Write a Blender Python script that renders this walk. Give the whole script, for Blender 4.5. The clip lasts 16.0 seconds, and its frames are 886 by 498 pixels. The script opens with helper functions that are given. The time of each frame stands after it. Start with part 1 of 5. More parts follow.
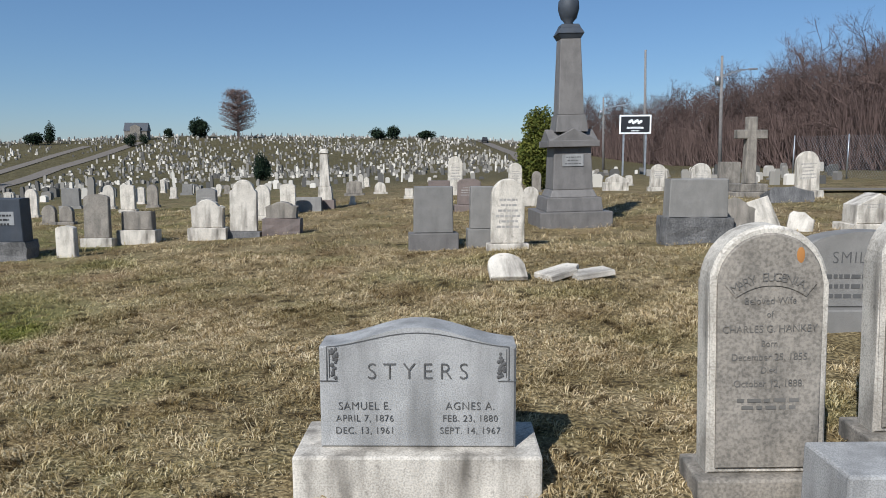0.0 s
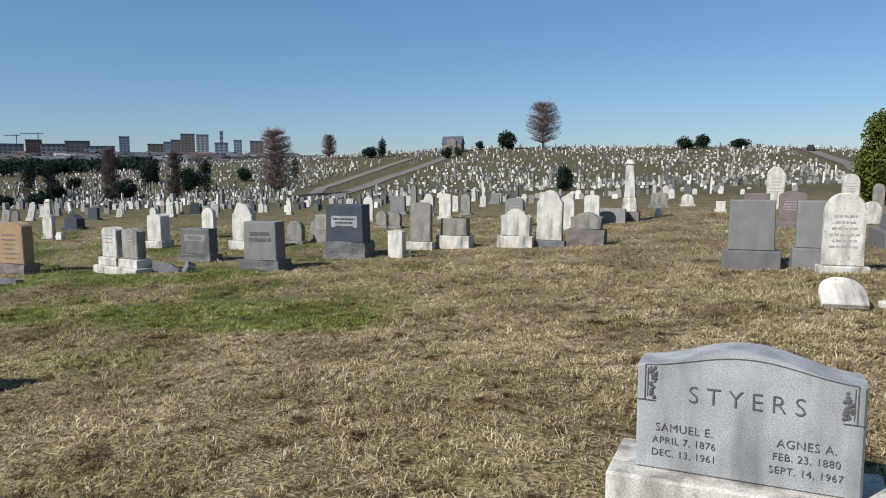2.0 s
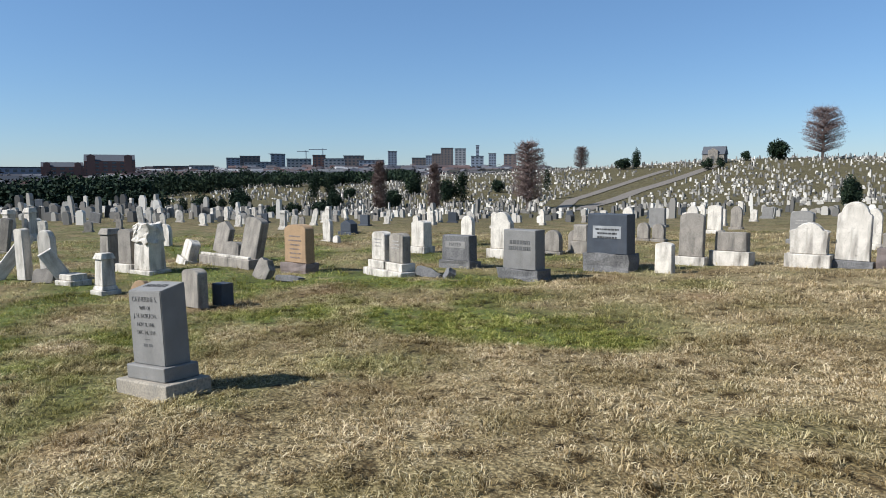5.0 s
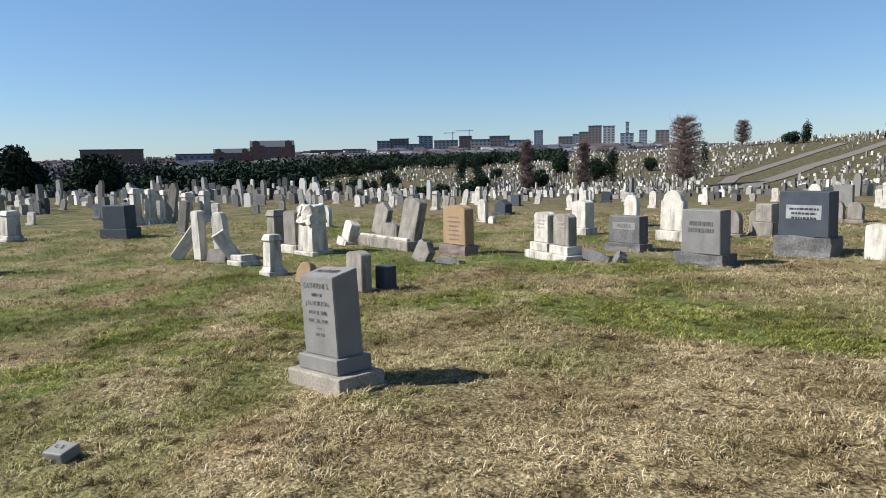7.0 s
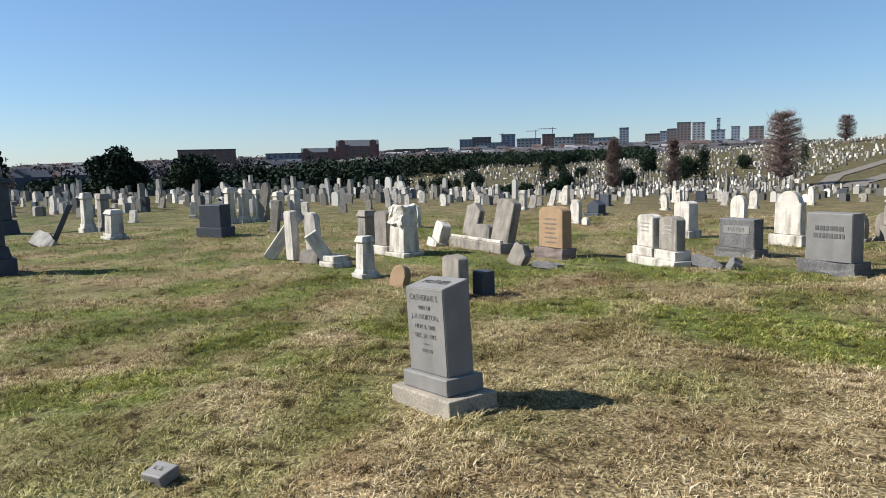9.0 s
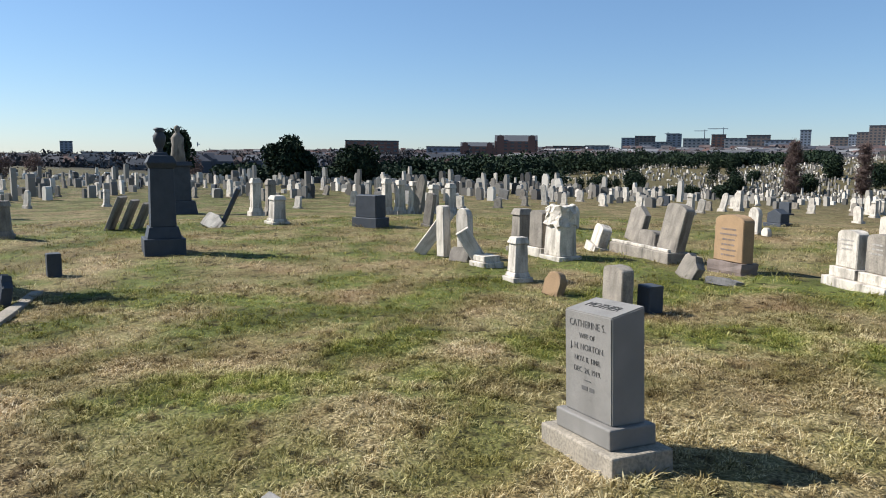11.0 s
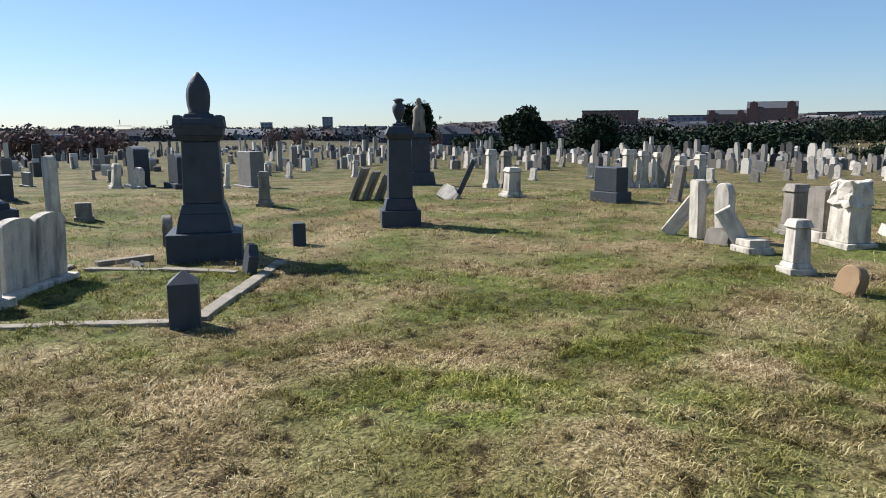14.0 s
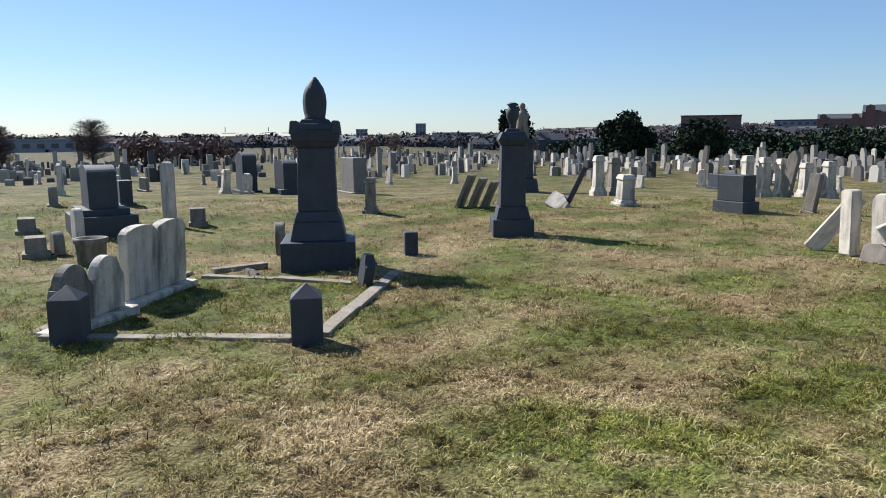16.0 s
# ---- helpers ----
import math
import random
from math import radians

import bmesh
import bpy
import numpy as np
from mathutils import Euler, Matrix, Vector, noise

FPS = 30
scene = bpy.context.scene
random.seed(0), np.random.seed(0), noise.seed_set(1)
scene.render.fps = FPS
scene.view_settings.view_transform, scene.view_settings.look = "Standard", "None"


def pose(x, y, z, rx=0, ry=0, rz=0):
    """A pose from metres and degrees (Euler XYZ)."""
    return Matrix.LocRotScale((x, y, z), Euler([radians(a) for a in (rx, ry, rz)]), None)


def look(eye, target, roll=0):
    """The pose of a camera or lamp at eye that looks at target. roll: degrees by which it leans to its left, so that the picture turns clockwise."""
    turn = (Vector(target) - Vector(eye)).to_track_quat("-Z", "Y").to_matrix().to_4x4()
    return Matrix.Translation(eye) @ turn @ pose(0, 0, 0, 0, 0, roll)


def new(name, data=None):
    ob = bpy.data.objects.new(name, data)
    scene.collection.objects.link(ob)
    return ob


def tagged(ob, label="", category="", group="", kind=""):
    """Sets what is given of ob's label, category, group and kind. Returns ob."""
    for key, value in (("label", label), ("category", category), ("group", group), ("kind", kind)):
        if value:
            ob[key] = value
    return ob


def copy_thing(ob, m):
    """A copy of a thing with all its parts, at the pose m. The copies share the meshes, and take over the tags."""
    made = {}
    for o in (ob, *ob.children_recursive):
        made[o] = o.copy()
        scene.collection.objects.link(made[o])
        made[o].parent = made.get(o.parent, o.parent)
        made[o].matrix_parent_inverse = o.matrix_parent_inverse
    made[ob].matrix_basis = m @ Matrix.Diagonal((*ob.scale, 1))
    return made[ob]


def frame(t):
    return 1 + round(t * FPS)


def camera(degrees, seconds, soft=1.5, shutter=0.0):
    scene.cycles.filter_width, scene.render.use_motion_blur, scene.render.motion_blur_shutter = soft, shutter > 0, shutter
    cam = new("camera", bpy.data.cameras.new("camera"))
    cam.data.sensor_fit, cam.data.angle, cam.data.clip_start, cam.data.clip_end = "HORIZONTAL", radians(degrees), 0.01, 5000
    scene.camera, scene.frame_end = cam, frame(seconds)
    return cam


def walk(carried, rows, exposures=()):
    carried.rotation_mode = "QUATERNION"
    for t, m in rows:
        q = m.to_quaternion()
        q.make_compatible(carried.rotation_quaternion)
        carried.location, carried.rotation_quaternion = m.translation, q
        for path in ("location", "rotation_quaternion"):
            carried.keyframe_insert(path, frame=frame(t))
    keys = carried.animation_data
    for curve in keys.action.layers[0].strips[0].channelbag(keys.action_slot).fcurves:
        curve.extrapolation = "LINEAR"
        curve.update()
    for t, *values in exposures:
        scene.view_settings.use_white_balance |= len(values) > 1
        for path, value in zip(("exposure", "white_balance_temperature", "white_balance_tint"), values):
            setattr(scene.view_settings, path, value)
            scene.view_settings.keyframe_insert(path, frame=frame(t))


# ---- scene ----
cam = camera(63.7, 16.0, soft=0.95)
METRES, EYE, TILT, LEAN, TURN = 4.6, 1.5, 1.5, -2.3, 1.3
ROWS = [
    (0.0, 0.0, 0.0, 0.0, -0.37, -8.94, 2.37),
    (0.5, -0.0054, -0.0019, 0.0008, 6.7, -8.43, 2.41),
    (1.0, -0.012, -0.0043, 0.0011, 13.39, -8.0, 2.66),
    (1.5, -0.016, -0.007, 0.0028, 18.89, -7.51, 2.92),
    (2.0, -0.0219, -0.01, 0.0051, 23.37, -7.0, 2.97),
    (2.5, -0.0346, -0.0117, 0.0028, 27.0, -6.58, 2.68),
    (3.0, -0.0459, -0.0004, 0.0004, 30.03, -6.47, 2.23),
    (3.5, -0.0598, 0.0376, -0.0061, 32.74, -6.38, 1.99),
    (4.0, -0.0747, 0.0619, -0.0055, 35.55, -6.25, 2.13),
    (4.5, -0.1145, 0.0765, -0.0082, 39.07, -5.71, 2.45),
    (5.0, -0.1401, 0.0819, -0.0126, 43.22, -5.0, 2.9),
    (7.5, -0.3191, 0.1313, -0.0145, 56.9, -5.95, 3.86),
    (8.0, -0.3412, 0.132, -0.0121, 58.79, -5.6, 3.92),
    (10.5, -0.5107, 0.1757, -0.0012, 68.94, -5.69, 2.43),
    (11.0, -0.549, 0.1969, -0.0013, 73.86, -5.36, 1.52),
    (11.5, -0.5797, 0.2105, -0.0059, 78.14, -5.42, 0.97),
    (12.0, -0.6071, 0.2123, -0.004, 81.63, -5.42, 0.84),
    (12.5, -0.6545, 0.2125, -0.0032, 84.88, -5.44, 0.69),
    (13.0, -0.6998, 0.2177, -0.0056, 87.73, -5.67, 0.67),
    (13.5, -0.7393, 0.2228, -0.0035, 90.29, -6.19, 0.95),
    (14.0, -0.7598, 0.208, -0.0024, 92.46, -7.11, 1.58),
    (14.5, -0.7793, 0.1714, 0.0011, 94.19, -7.98, 2.55),
    (15.0, -0.7941, 0.1422, -0.0019, 95.72, -8.92, 3.63),
    (15.5, -0.8255, 0.1271, -0.0006, 97.93, -7.97, 2.6),
    (16.0, -0.8713, 0.1113, 0.0025, 99.74, -6.43, 1.45),
]
walk(cam, [(t, pose(0, 0, EYE, TILT, LEAN, TURN) @ pose(METRES * x, METRES * y, METRES * z, 90 + pitch, roll, yaw)) for t, x, y, z, yaw, pitch, roll in ROWS],
     exposures=[(0.0, 0.34, 5450, 10), (3.5, 0.62, 5450, 10), (8.0, 0.87, 5700, 10), (12.5, 0.93, 5800, 11), (16.0, 0.9, 5750, 12)])

# ---- light ----
SUN_AZ, SUN_EL = -150.0, 40.0
world = bpy.data.worlds.new("sky")
scene.world = world
world.use_nodes = True
wn = world.node_tree.nodes
sky = wn.new("ShaderNodeTexSky")
sky.sky_type, sky.sun_disc = "NISHITA", False
sky.sun_elevation, sky.sun_rotation = radians(SUN_EL), radians(SUN_AZ)
sky.air_density, sky.dust_density, sky.ozone_density = 1.0, 0.15, 4.0
wn["Background"].inputs["Strength"].default_value = 0.048
veil = wn.new("ShaderNodeMix")
veil.data_type, veil.blend_type, veil.clamp_result = "RGBA", "ADD", False
veil.inputs[0].default_value, veil.inputs[7].default_value = 1.0, (0.7, 1.1, 1.5, 1)
world.node_tree.links.new(sky.outputs[0], veil.inputs[6])
world.node_tree.links.new(veil.outputs[2], wn["Background"].inputs["Color"])
sun = new("sun", bpy.data.lights.new("sun", "SUN"))
sun.data.energy, sun.data.angle, sun.data.color = 5.0, radians(0.5), (1.0, 0.91, 0.78)
a, e = radians(SUN_AZ), radians(SUN_EL)
sun.matrix_basis = look((math.sin(a) * math.cos(e) * 50, math.cos(a) * math.cos(e) * 50, math.sin(e) * 50), (0, 0, 0))


# ---- materials ----
def shader(name):
    m = bpy.data.materials.new(name)
    m.use_nodes = True
    nt = m.node_tree
    return m, nt, nt.nodes["Principled BSDF"]


def noise_node(nt, scale, detail=4, stretch=None, source="Object"):
    tc = nt.nodes.new("ShaderNodeTexCoord")
    out = tc.outputs[source]
    if stretch:
        mp = nt.nodes.new("ShaderNodeMapping")
        mp.inputs["Scale"].default_value = stretch
        nt.links.new(out, mp.inputs[0])
        out = mp.outputs[0]
    n = nt.nodes.new("ShaderNodeTexNoise")
    n.inputs["Scale"].default_value, n.inputs["Detail"].default_value = scale, detail
    nt.links.new(out, n.inputs["Vector"])
    return n.outputs["Fac"]


def ramp(nt, fac, *stops):
    r = nt.nodes.new("ShaderNodeValToRGB")
    el = r.color_ramp.elements
    while len(el) < len(stops):
        el.new(0.5)
    for k, (p, c) in zip(el, stops):
        k.position, k.color = p, (*c, 1)
    nt.links.new(fac, r.inputs[0])
    return r.outputs[0]


def blend(nt, fac, a, b, mode="MIX"):
    n = nt.nodes.new("ShaderNodeMix")
    n.data_type, n.blend_type = "RGBA", mode
    if isinstance(fac, float):
        n.inputs[0].default_value = fac
    else:
        nt.links.new(fac, n.inputs[0])
    for k, v in ((6, a), (7, b)):
        if isinstance(v, tuple):
            n.inputs[k].default_value = (*v, 1)
        else:
            nt.links.new(v, n.inputs[k])
    return n.outputs[2]


def bump(nt, bsdf, fac, strength, dist=0.01):
    b = nt.nodes.new("ShaderNodeBump")
    b.inputs["Strength"].default_value, b.inputs["Distance"].default_value = strength, dist
    nt.links.new(fac, b.inputs["Height"])
    nt.links.new(b.outputs[0], bsdf.inputs["Normal"])


def stone_mat(name, light, dark, stain, rough=0.7, grain=90, streak=0.5, relief=0.3, spot=0.5):
    """Stone: fine grain, cloudy tone, upright rain streaks and dark growth."""
    m, nt, b = shader(name)
    col = ramp(nt, noise_node(nt, 5, 6), (0.3, dark), (0.65, light))
    fine = noise_node(nt, grain, 3)
    col = blend(nt, 0.46, col, ramp(nt, fine, (0.35, tuple(v * 0.55 for v in dark)), (0.6, light)))
    st = noise_node(nt, 8, 9, (1.0, 1.0, 0.2))
    mask = ramp(nt, st, (0.44, (0, 0, 0)), (0.74, (streak, streak, streak)))
    col = blend(nt, mask, col, stain)
    spots = ramp(nt, noise_node(nt, 26, 6), (0.6, (0, 0, 0)), (0.72, (streak * spot, streak * spot, streak * spot)))
    col = blend(nt, spots, col, tuple(v * 0.7 for v in stain))
    info = nt.nodes.new("ShaderNodeObjectInfo")
    col = blend(nt, 0.25, col, ramp(nt, info.outputs["Random"], (0.0, (0.35, 0.35, 0.36)), (1.0, (1, 0.98, 0.94))), "MULTIPLY")
    nt.links.new(col, b.inputs["Base Color"])
    b.inputs["Roughness"].default_value = rough
    b.inputs["Specular IOR Level"].default_value = 0.3
    bump(nt, b, fine, relief, 0.004)
    return m


MARBLE = stone_mat("white_marble", (0.74, 0.675, 0.57), (0.44, 0.395, 0.325), (0.115, 0.1, 0.08), 0.8, 120, 0.9)
CLEAN = stone_mat("grey_marble", (0.42, 0.41, 0.39), (0.24, 0.235, 0.225), (0.13, 0.127, 0.12), 0.7, 170, 0.8, 0.4, 0.15)
OBELISK = stone_mat("grey_brown_granite", (0.2, 0.185, 0.17), (0.13, 0.12, 0.11), (0.07, 0.065, 0.06), 0.6, 240, 0.4)
WEATHERED = stone_mat("weathered_marble", (0.34, 0.3, 0.245), (0.18, 0.16, 0.132), (0.06, 0.055, 0.047), 0.85, 80, 0.8)
GRANITE = stone_mat("grey_granite", (0.265, 0.25, 0.226), (0.18, 0.17, 0.152), (0.115, 0.108, 0.095), 0.6, 260, 0.35)
DARK = stone_mat("dark_granite", (0.062, 0.071, 0.085), (0.036, 0.042, 0.052), (0.075, 0.077, 0.08), 0.6, 260, 0.35)
ROCK = stone_mat("rock_faced_granite", (0.2, 0.19, 0.18), (0.09, 0.088, 0.085), (0.05, 0.05, 0.048), 0.9, 40, 0.5, 1.0)
SAND = stone_mat("tan_sandstone", (0.4, 0.265, 0.145), (0.29, 0.195, 0.105), (0.16, 0.115, 0.07), 0.85, 100, 0.4)
BROWN = stone_mat("brown_granite", (0.24, 0.19, 0.165), (0.15, 0.12, 0.105), (0.08, 0.07, 0.06), 0.7, 180, 0.4)
CONCRETE = stone_mat("kerb_concrete", (0.36, 0.315, 0.245), (0.22, 0.19, 0.145), (0.15, 0.14, 0.12), 0.9, 60, 0.5)


def plain(name, colour, rough=0.7, metal=0.0, vary=0.3, scale=6):
    m, nt, b = shader(name)
    lo = tuple(v * (1 - vary) for v in colour)
    nt.links.new(ramp(nt, noise_node(nt, scale, 5), (0.35, lo), (0.65, colour)), b.inputs["Base Color"])
    b.inputs["Roughness"].default_value, b.inputs["Metallic"].default_value = rough, metal
    return m


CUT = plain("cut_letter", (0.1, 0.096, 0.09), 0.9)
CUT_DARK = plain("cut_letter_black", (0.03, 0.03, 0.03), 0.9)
# worn raised letters, coloured dark for the shade around their edges
WORN_SHADE = plain("worn_letter_shade", (0.15, 0.138, 0.12), 0.9)
FROST = plain("frosted_letter", (0.3, 0.3, 0.29), 0.8)
RAISED = plain("raised_letter", (0.36, 0.335, 0.3), 0.85)
METAL = plain("galvanised_steel", (0.4, 0.41, 0.42), 0.45, 0.8)
WOOD = plain("weathered_pole_wood", (0.2, 0.185, 0.17), 0.9)
BARK = plain("grey_bark", (0.14, 0.11, 0.09), 0.95, 0, 0.4)
SIGN_BLACK = plain("sign_black", (0.015, 0.015, 0.017), 0.4)
SIGN_WHITE = plain("sign_white", (0.8, 0.8, 0.78), 0.5, 0, 0.08)
ASPHALT = plain("pale_asphalt", (0.16, 0.135, 0.105), 0.95, 0, 0.3, 2)
GLASS = plain("window_glass", (0.08, 0.09, 0.105), 0.15)
LICHEN = plain("orange_lichen", (0.45, 0.2, 0.05), 0.95)


def per_island(name, stops, rough=0.9, noise_scale=0.0, lo=0.6, translucent=0.0):
    m, nt, b = shader(name)
    g = nt.nodes.new("ShaderNodeNewGeometry")
    col = ramp(nt, g.outputs["Random Per Island"], *stops)
    if noise_scale:
        col = blend(nt, 1.0, col, ramp(nt, noise_node(nt, noise_scale, 4), (0.3, (lo, lo, lo)), (0.7, (1, 1, 1))), "MULTIPLY")
    nt.links.new(col, b.inputs["Base Color"])
    b.inputs["Roughness"].default_value, b.inputs["Specular IOR Level"].default_value = rough, 0.12
    return m


EVERGREEN = per_island("dark_evergreen", ((0.0, (0.01, 0.018, 0.012)), (0.7, (0.022, 0.036, 0.02)), (1.0, (0.04, 0.055, 0.025))))
TOWN_TREE = per_island("far_bare_wood", ((0.0, (0.018, 0.018, 0.02)), (1.0, (0.06, 0.056, 0.055))))
YELLOWGREEN = per_island("yellow_green_evergreen", ((0.0, (0.04, 0.055, 0.01)), (1.0, (0.13, 0.13, 0.025))))
TWIG = per_island("reddish_twig", ((0.0, (0.1, 0.07, 0.06)), (1.0, (0.21, 0.15, 0.13))))
BARE = per_island("bare_twig", ((0.0, (0.06, 0.042, 0.036)), (1.0, (0.15, 0.105, 0.09))))
FAR_STONE = per_island("far_headstones", ((0.0, (0.07, 0.068, 0.062)), (0.35, (0.16, 0.148, 0.13)), (0.7, (0.32, 0.295, 0.25)), (1.0, (0.68, 0.63, 0.54))))
ROW_HOUSE = per_island("row_house_walls", ((0.0, (0.1, 0.06, 0.052)), (0.35, (0.09, 0.08, 0.08)), (0.7, (0.08, 0.085, 0.1)), (0.9, (0.13, 0.13, 0.13)), (1.0, (0.36, 0.355, 0.35))))
BRICK = plain("red_brick", (0.2, 0.11, 0.085), 0.9)
PALE = plain("pale_concrete", (0.34, 0.335, 0.33), 0.8)
# far facades and roofs, distance haze mixed into their blue-grey
HAZE = plain("hazed_blue_grey_facade", (0.25, 0.28, 0.33), 0.6)
SLATE = plain("slate_roof", (0.07, 0.075, 0.085), 0.7)
REDROOF = plain("red_panel", (0.55, 0.05, 0.04), 0.6)


def turf(name, blade):
    """Dormant turf: straw, with green where the ground is damp; blades vary one by one."""
    m, nt, b = shader(name)
    src = nt.nodes.new("ShaderNodeNewGeometry")
    pos = src.outputs["Position"]

    def field(scale, detail, lo, hi):
        n = nt.nodes.new("ShaderNodeTexNoise")
        n.inputs["Scale"].default_value, n.inputs["Detail"].default_value = scale, detail
        nt.links.new(pos, n.inputs["Vector"])
        r = nt.nodes.new("ShaderNodeMapRange")
        r.inputs[1].default_value, r.inputs[2].default_value = lo, hi
        nt.links.new(n.outputs["Fac"], r.inputs[0])
        return r.outputs[0]

    def maths(op, u, v):
        n = nt.nodes.new("ShaderNodeMath")
        n.operation, n.use_clamp = op, op == "ADD"
        for k, w in enumerate((u, v)):
            if isinstance(w, (int, float)):
                n.inputs[k].default_value = w
            else:
                nt.links.new(w, n.inputs[k])
        return n.outputs[0]

    def patch(x, y, rx, ry, turn, power):
        mp = nt.nodes.new("ShaderNodeMapping")
        mp.vector_type = "TEXTURE"
        mp.inputs["Location"].default_value = (x, y, 0)
        mp.inputs["Rotation"].default_value = (0, 0, radians(turn))
        mp.inputs["Scale"].default_value = (rx, ry, 1000)
        nt.links.new(pos, mp.inputs[0])
        ln = nt.nodes.new("ShaderNodeVectorMath")
        ln.operation = "LENGTH"
        nt.links.new(mp.outputs[0], ln.inputs[0])
        r = nt.nodes.new("ShaderNodeMapRange")
        r.interpolation_type = "SMOOTHSTEP"
        r.inputs[1].default_value, r.inputs[2].default_value = 1.15, 0.45
        r.inputs[4].default_value = power
        nt.links.new(ln.outputs["Value"], r.inputs[0])
        return r.outputs[0]

    if blade:
        rnd = src.outputs["Random Per Island"]
        straw = ramp(nt, rnd, (0.0, (0.11, 0.075, 0.032)), (0.35, (0.5, 0.375, 0.19)), (1.0, (0.9, 0.77, 0.53)))
        green = ramp(nt, rnd, (0.0, (0.1, 0.12, 0.02)), (0.6, (0.28, 0.29, 0.06)), (1.0, (0.55, 0.52, 0.18)))
    else:
        straw = ramp(nt, field(45, 4, 0.3, 0.7), (0.0, (0.05, 0.036, 0.017)), (0.5, (0.23, 0.175, 0.09)), (1.0, (0.48, 0.39, 0.22)))
        green = ramp(nt, field(40, 4, 0.3, 0.7), (0.0, (0.045, 0.06, 0.013)), (1.0, (0.18, 0.2, 0.05)))
    straw = blend(nt, maths("MULTIPLY", field(0.9, 4, 0.52, 0.75), 0.55), straw, (0.2, 0.115, 0.05))
    damp = maths("MULTIPLY", field(0.8, 5, 0.5, 0.68), 0.45)
    sides = nt.nodes.new("ShaderNodeSeparateXYZ")
    nt.links.new(pos, sides.inputs[0])
    west = nt.nodes.new("ShaderNodeMapRange")
    west.inputs[1].default_value, west.inputs[2].default_value = -4.0, -8.5
    west.inputs[4].default_value = 0.85
    nt.links.new(sides.outputs[0], west.inputs[0])
    wet = maths("MULTIPLY", maths("ADD", west.outputs[0], 0.06), field(0.8, 6, 0.36, 0.6))
    north = nt.nodes.new("ShaderNodeMapRange")
    north.inputs[1].default_value, north.inputs[2].default_value = 9.0, 17.0
    north.inputs[3].default_value, north.inputs[4].default_value = 1.0, 0.35
    nt.links.new(sides.outputs[1], north.inputs[0])
    wet = maths("MULTIPLY", wet, north.outputs[0])
    damp = maths("ADD", maths("MULTIPLY", damp, 0.6), wet)
    for p in PATCHES:
        damp = maths("ADD", damp, patch(*p))
    damp = maths("MULTIPLY", damp, field(3.0, 4, 0.2, 0.45))
    col = blend(nt, damp, straw, green)
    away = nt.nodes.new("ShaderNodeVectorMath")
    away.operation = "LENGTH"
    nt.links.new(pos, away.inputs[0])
    # darker with distance: shade between stones and tussocks put into the turf colour
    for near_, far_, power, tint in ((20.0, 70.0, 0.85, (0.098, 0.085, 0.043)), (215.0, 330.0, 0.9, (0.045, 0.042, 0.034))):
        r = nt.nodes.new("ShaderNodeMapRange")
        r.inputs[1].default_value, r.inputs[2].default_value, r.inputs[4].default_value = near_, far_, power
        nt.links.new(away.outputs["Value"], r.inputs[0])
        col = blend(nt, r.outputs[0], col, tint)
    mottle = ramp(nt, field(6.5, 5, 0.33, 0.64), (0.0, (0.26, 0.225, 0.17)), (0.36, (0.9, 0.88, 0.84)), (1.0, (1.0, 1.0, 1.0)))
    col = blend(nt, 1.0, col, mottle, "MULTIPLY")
    tone = ramp(nt, field(1.1, 6, 0.36, 0.6), (0.0, (0.6, 0.585, 0.5)), (1.0, (1.0, 1.0, 1.0)))
    col = blend(nt, 1.0, col, tone, "MULTIPLY")
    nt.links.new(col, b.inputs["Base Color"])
    b.inputs["Roughness"].default_value = 0.9
    b.inputs["Specular IOR Level"].default_value = 0.15
    if blade:
        thin = nt.nodes.new("ShaderNodeBsdfTranslucent")
        mix = nt.nodes.new("ShaderNodeMixShader")
        mix.inputs[0].default_value = 0.28
        nt.links.new(col, thin.inputs["Color"])
        nt.links.new(b.outputs[0], mix.inputs[1])
        nt.links.new(thin.outputs[0], mix.inputs[2])
        nt.links.new(mix.outputs[0], nt.nodes["Material Output"].inputs["Surface"])
    else:
        bump(nt, b, field(25, 6, 0, 1), 1.0, 0.04)
    return m


# damp hollows: x, y, radii, turn, strength
PATCHES = (
    (-5.8, 6.6, 2.4, 1.2, 20, 0.85),
    (-4.6, 6.3, 1.0, 0.6, 0, 1.0),
    (-9.6, 8.0, 1.2, 0.6, 0, 0.7),
    (-11.0, -3.0, 1.6, 1.2, 0, 0.7),
    (-12.3, -0.8, 1.3, 0.8, 30, 0.75),
    (-7.4, 0.3, 1.3, 0.9, 0, 0.4),
    (-13.0, 6.4, 3.0, 0.8, 10, 0.6),
    (-8.3, 3.2, 0.6, 0.3, 0, 0.5),
)
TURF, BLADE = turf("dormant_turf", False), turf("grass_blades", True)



# ---- lie of the land ----
CENTRE = (-2.0, 0.5)
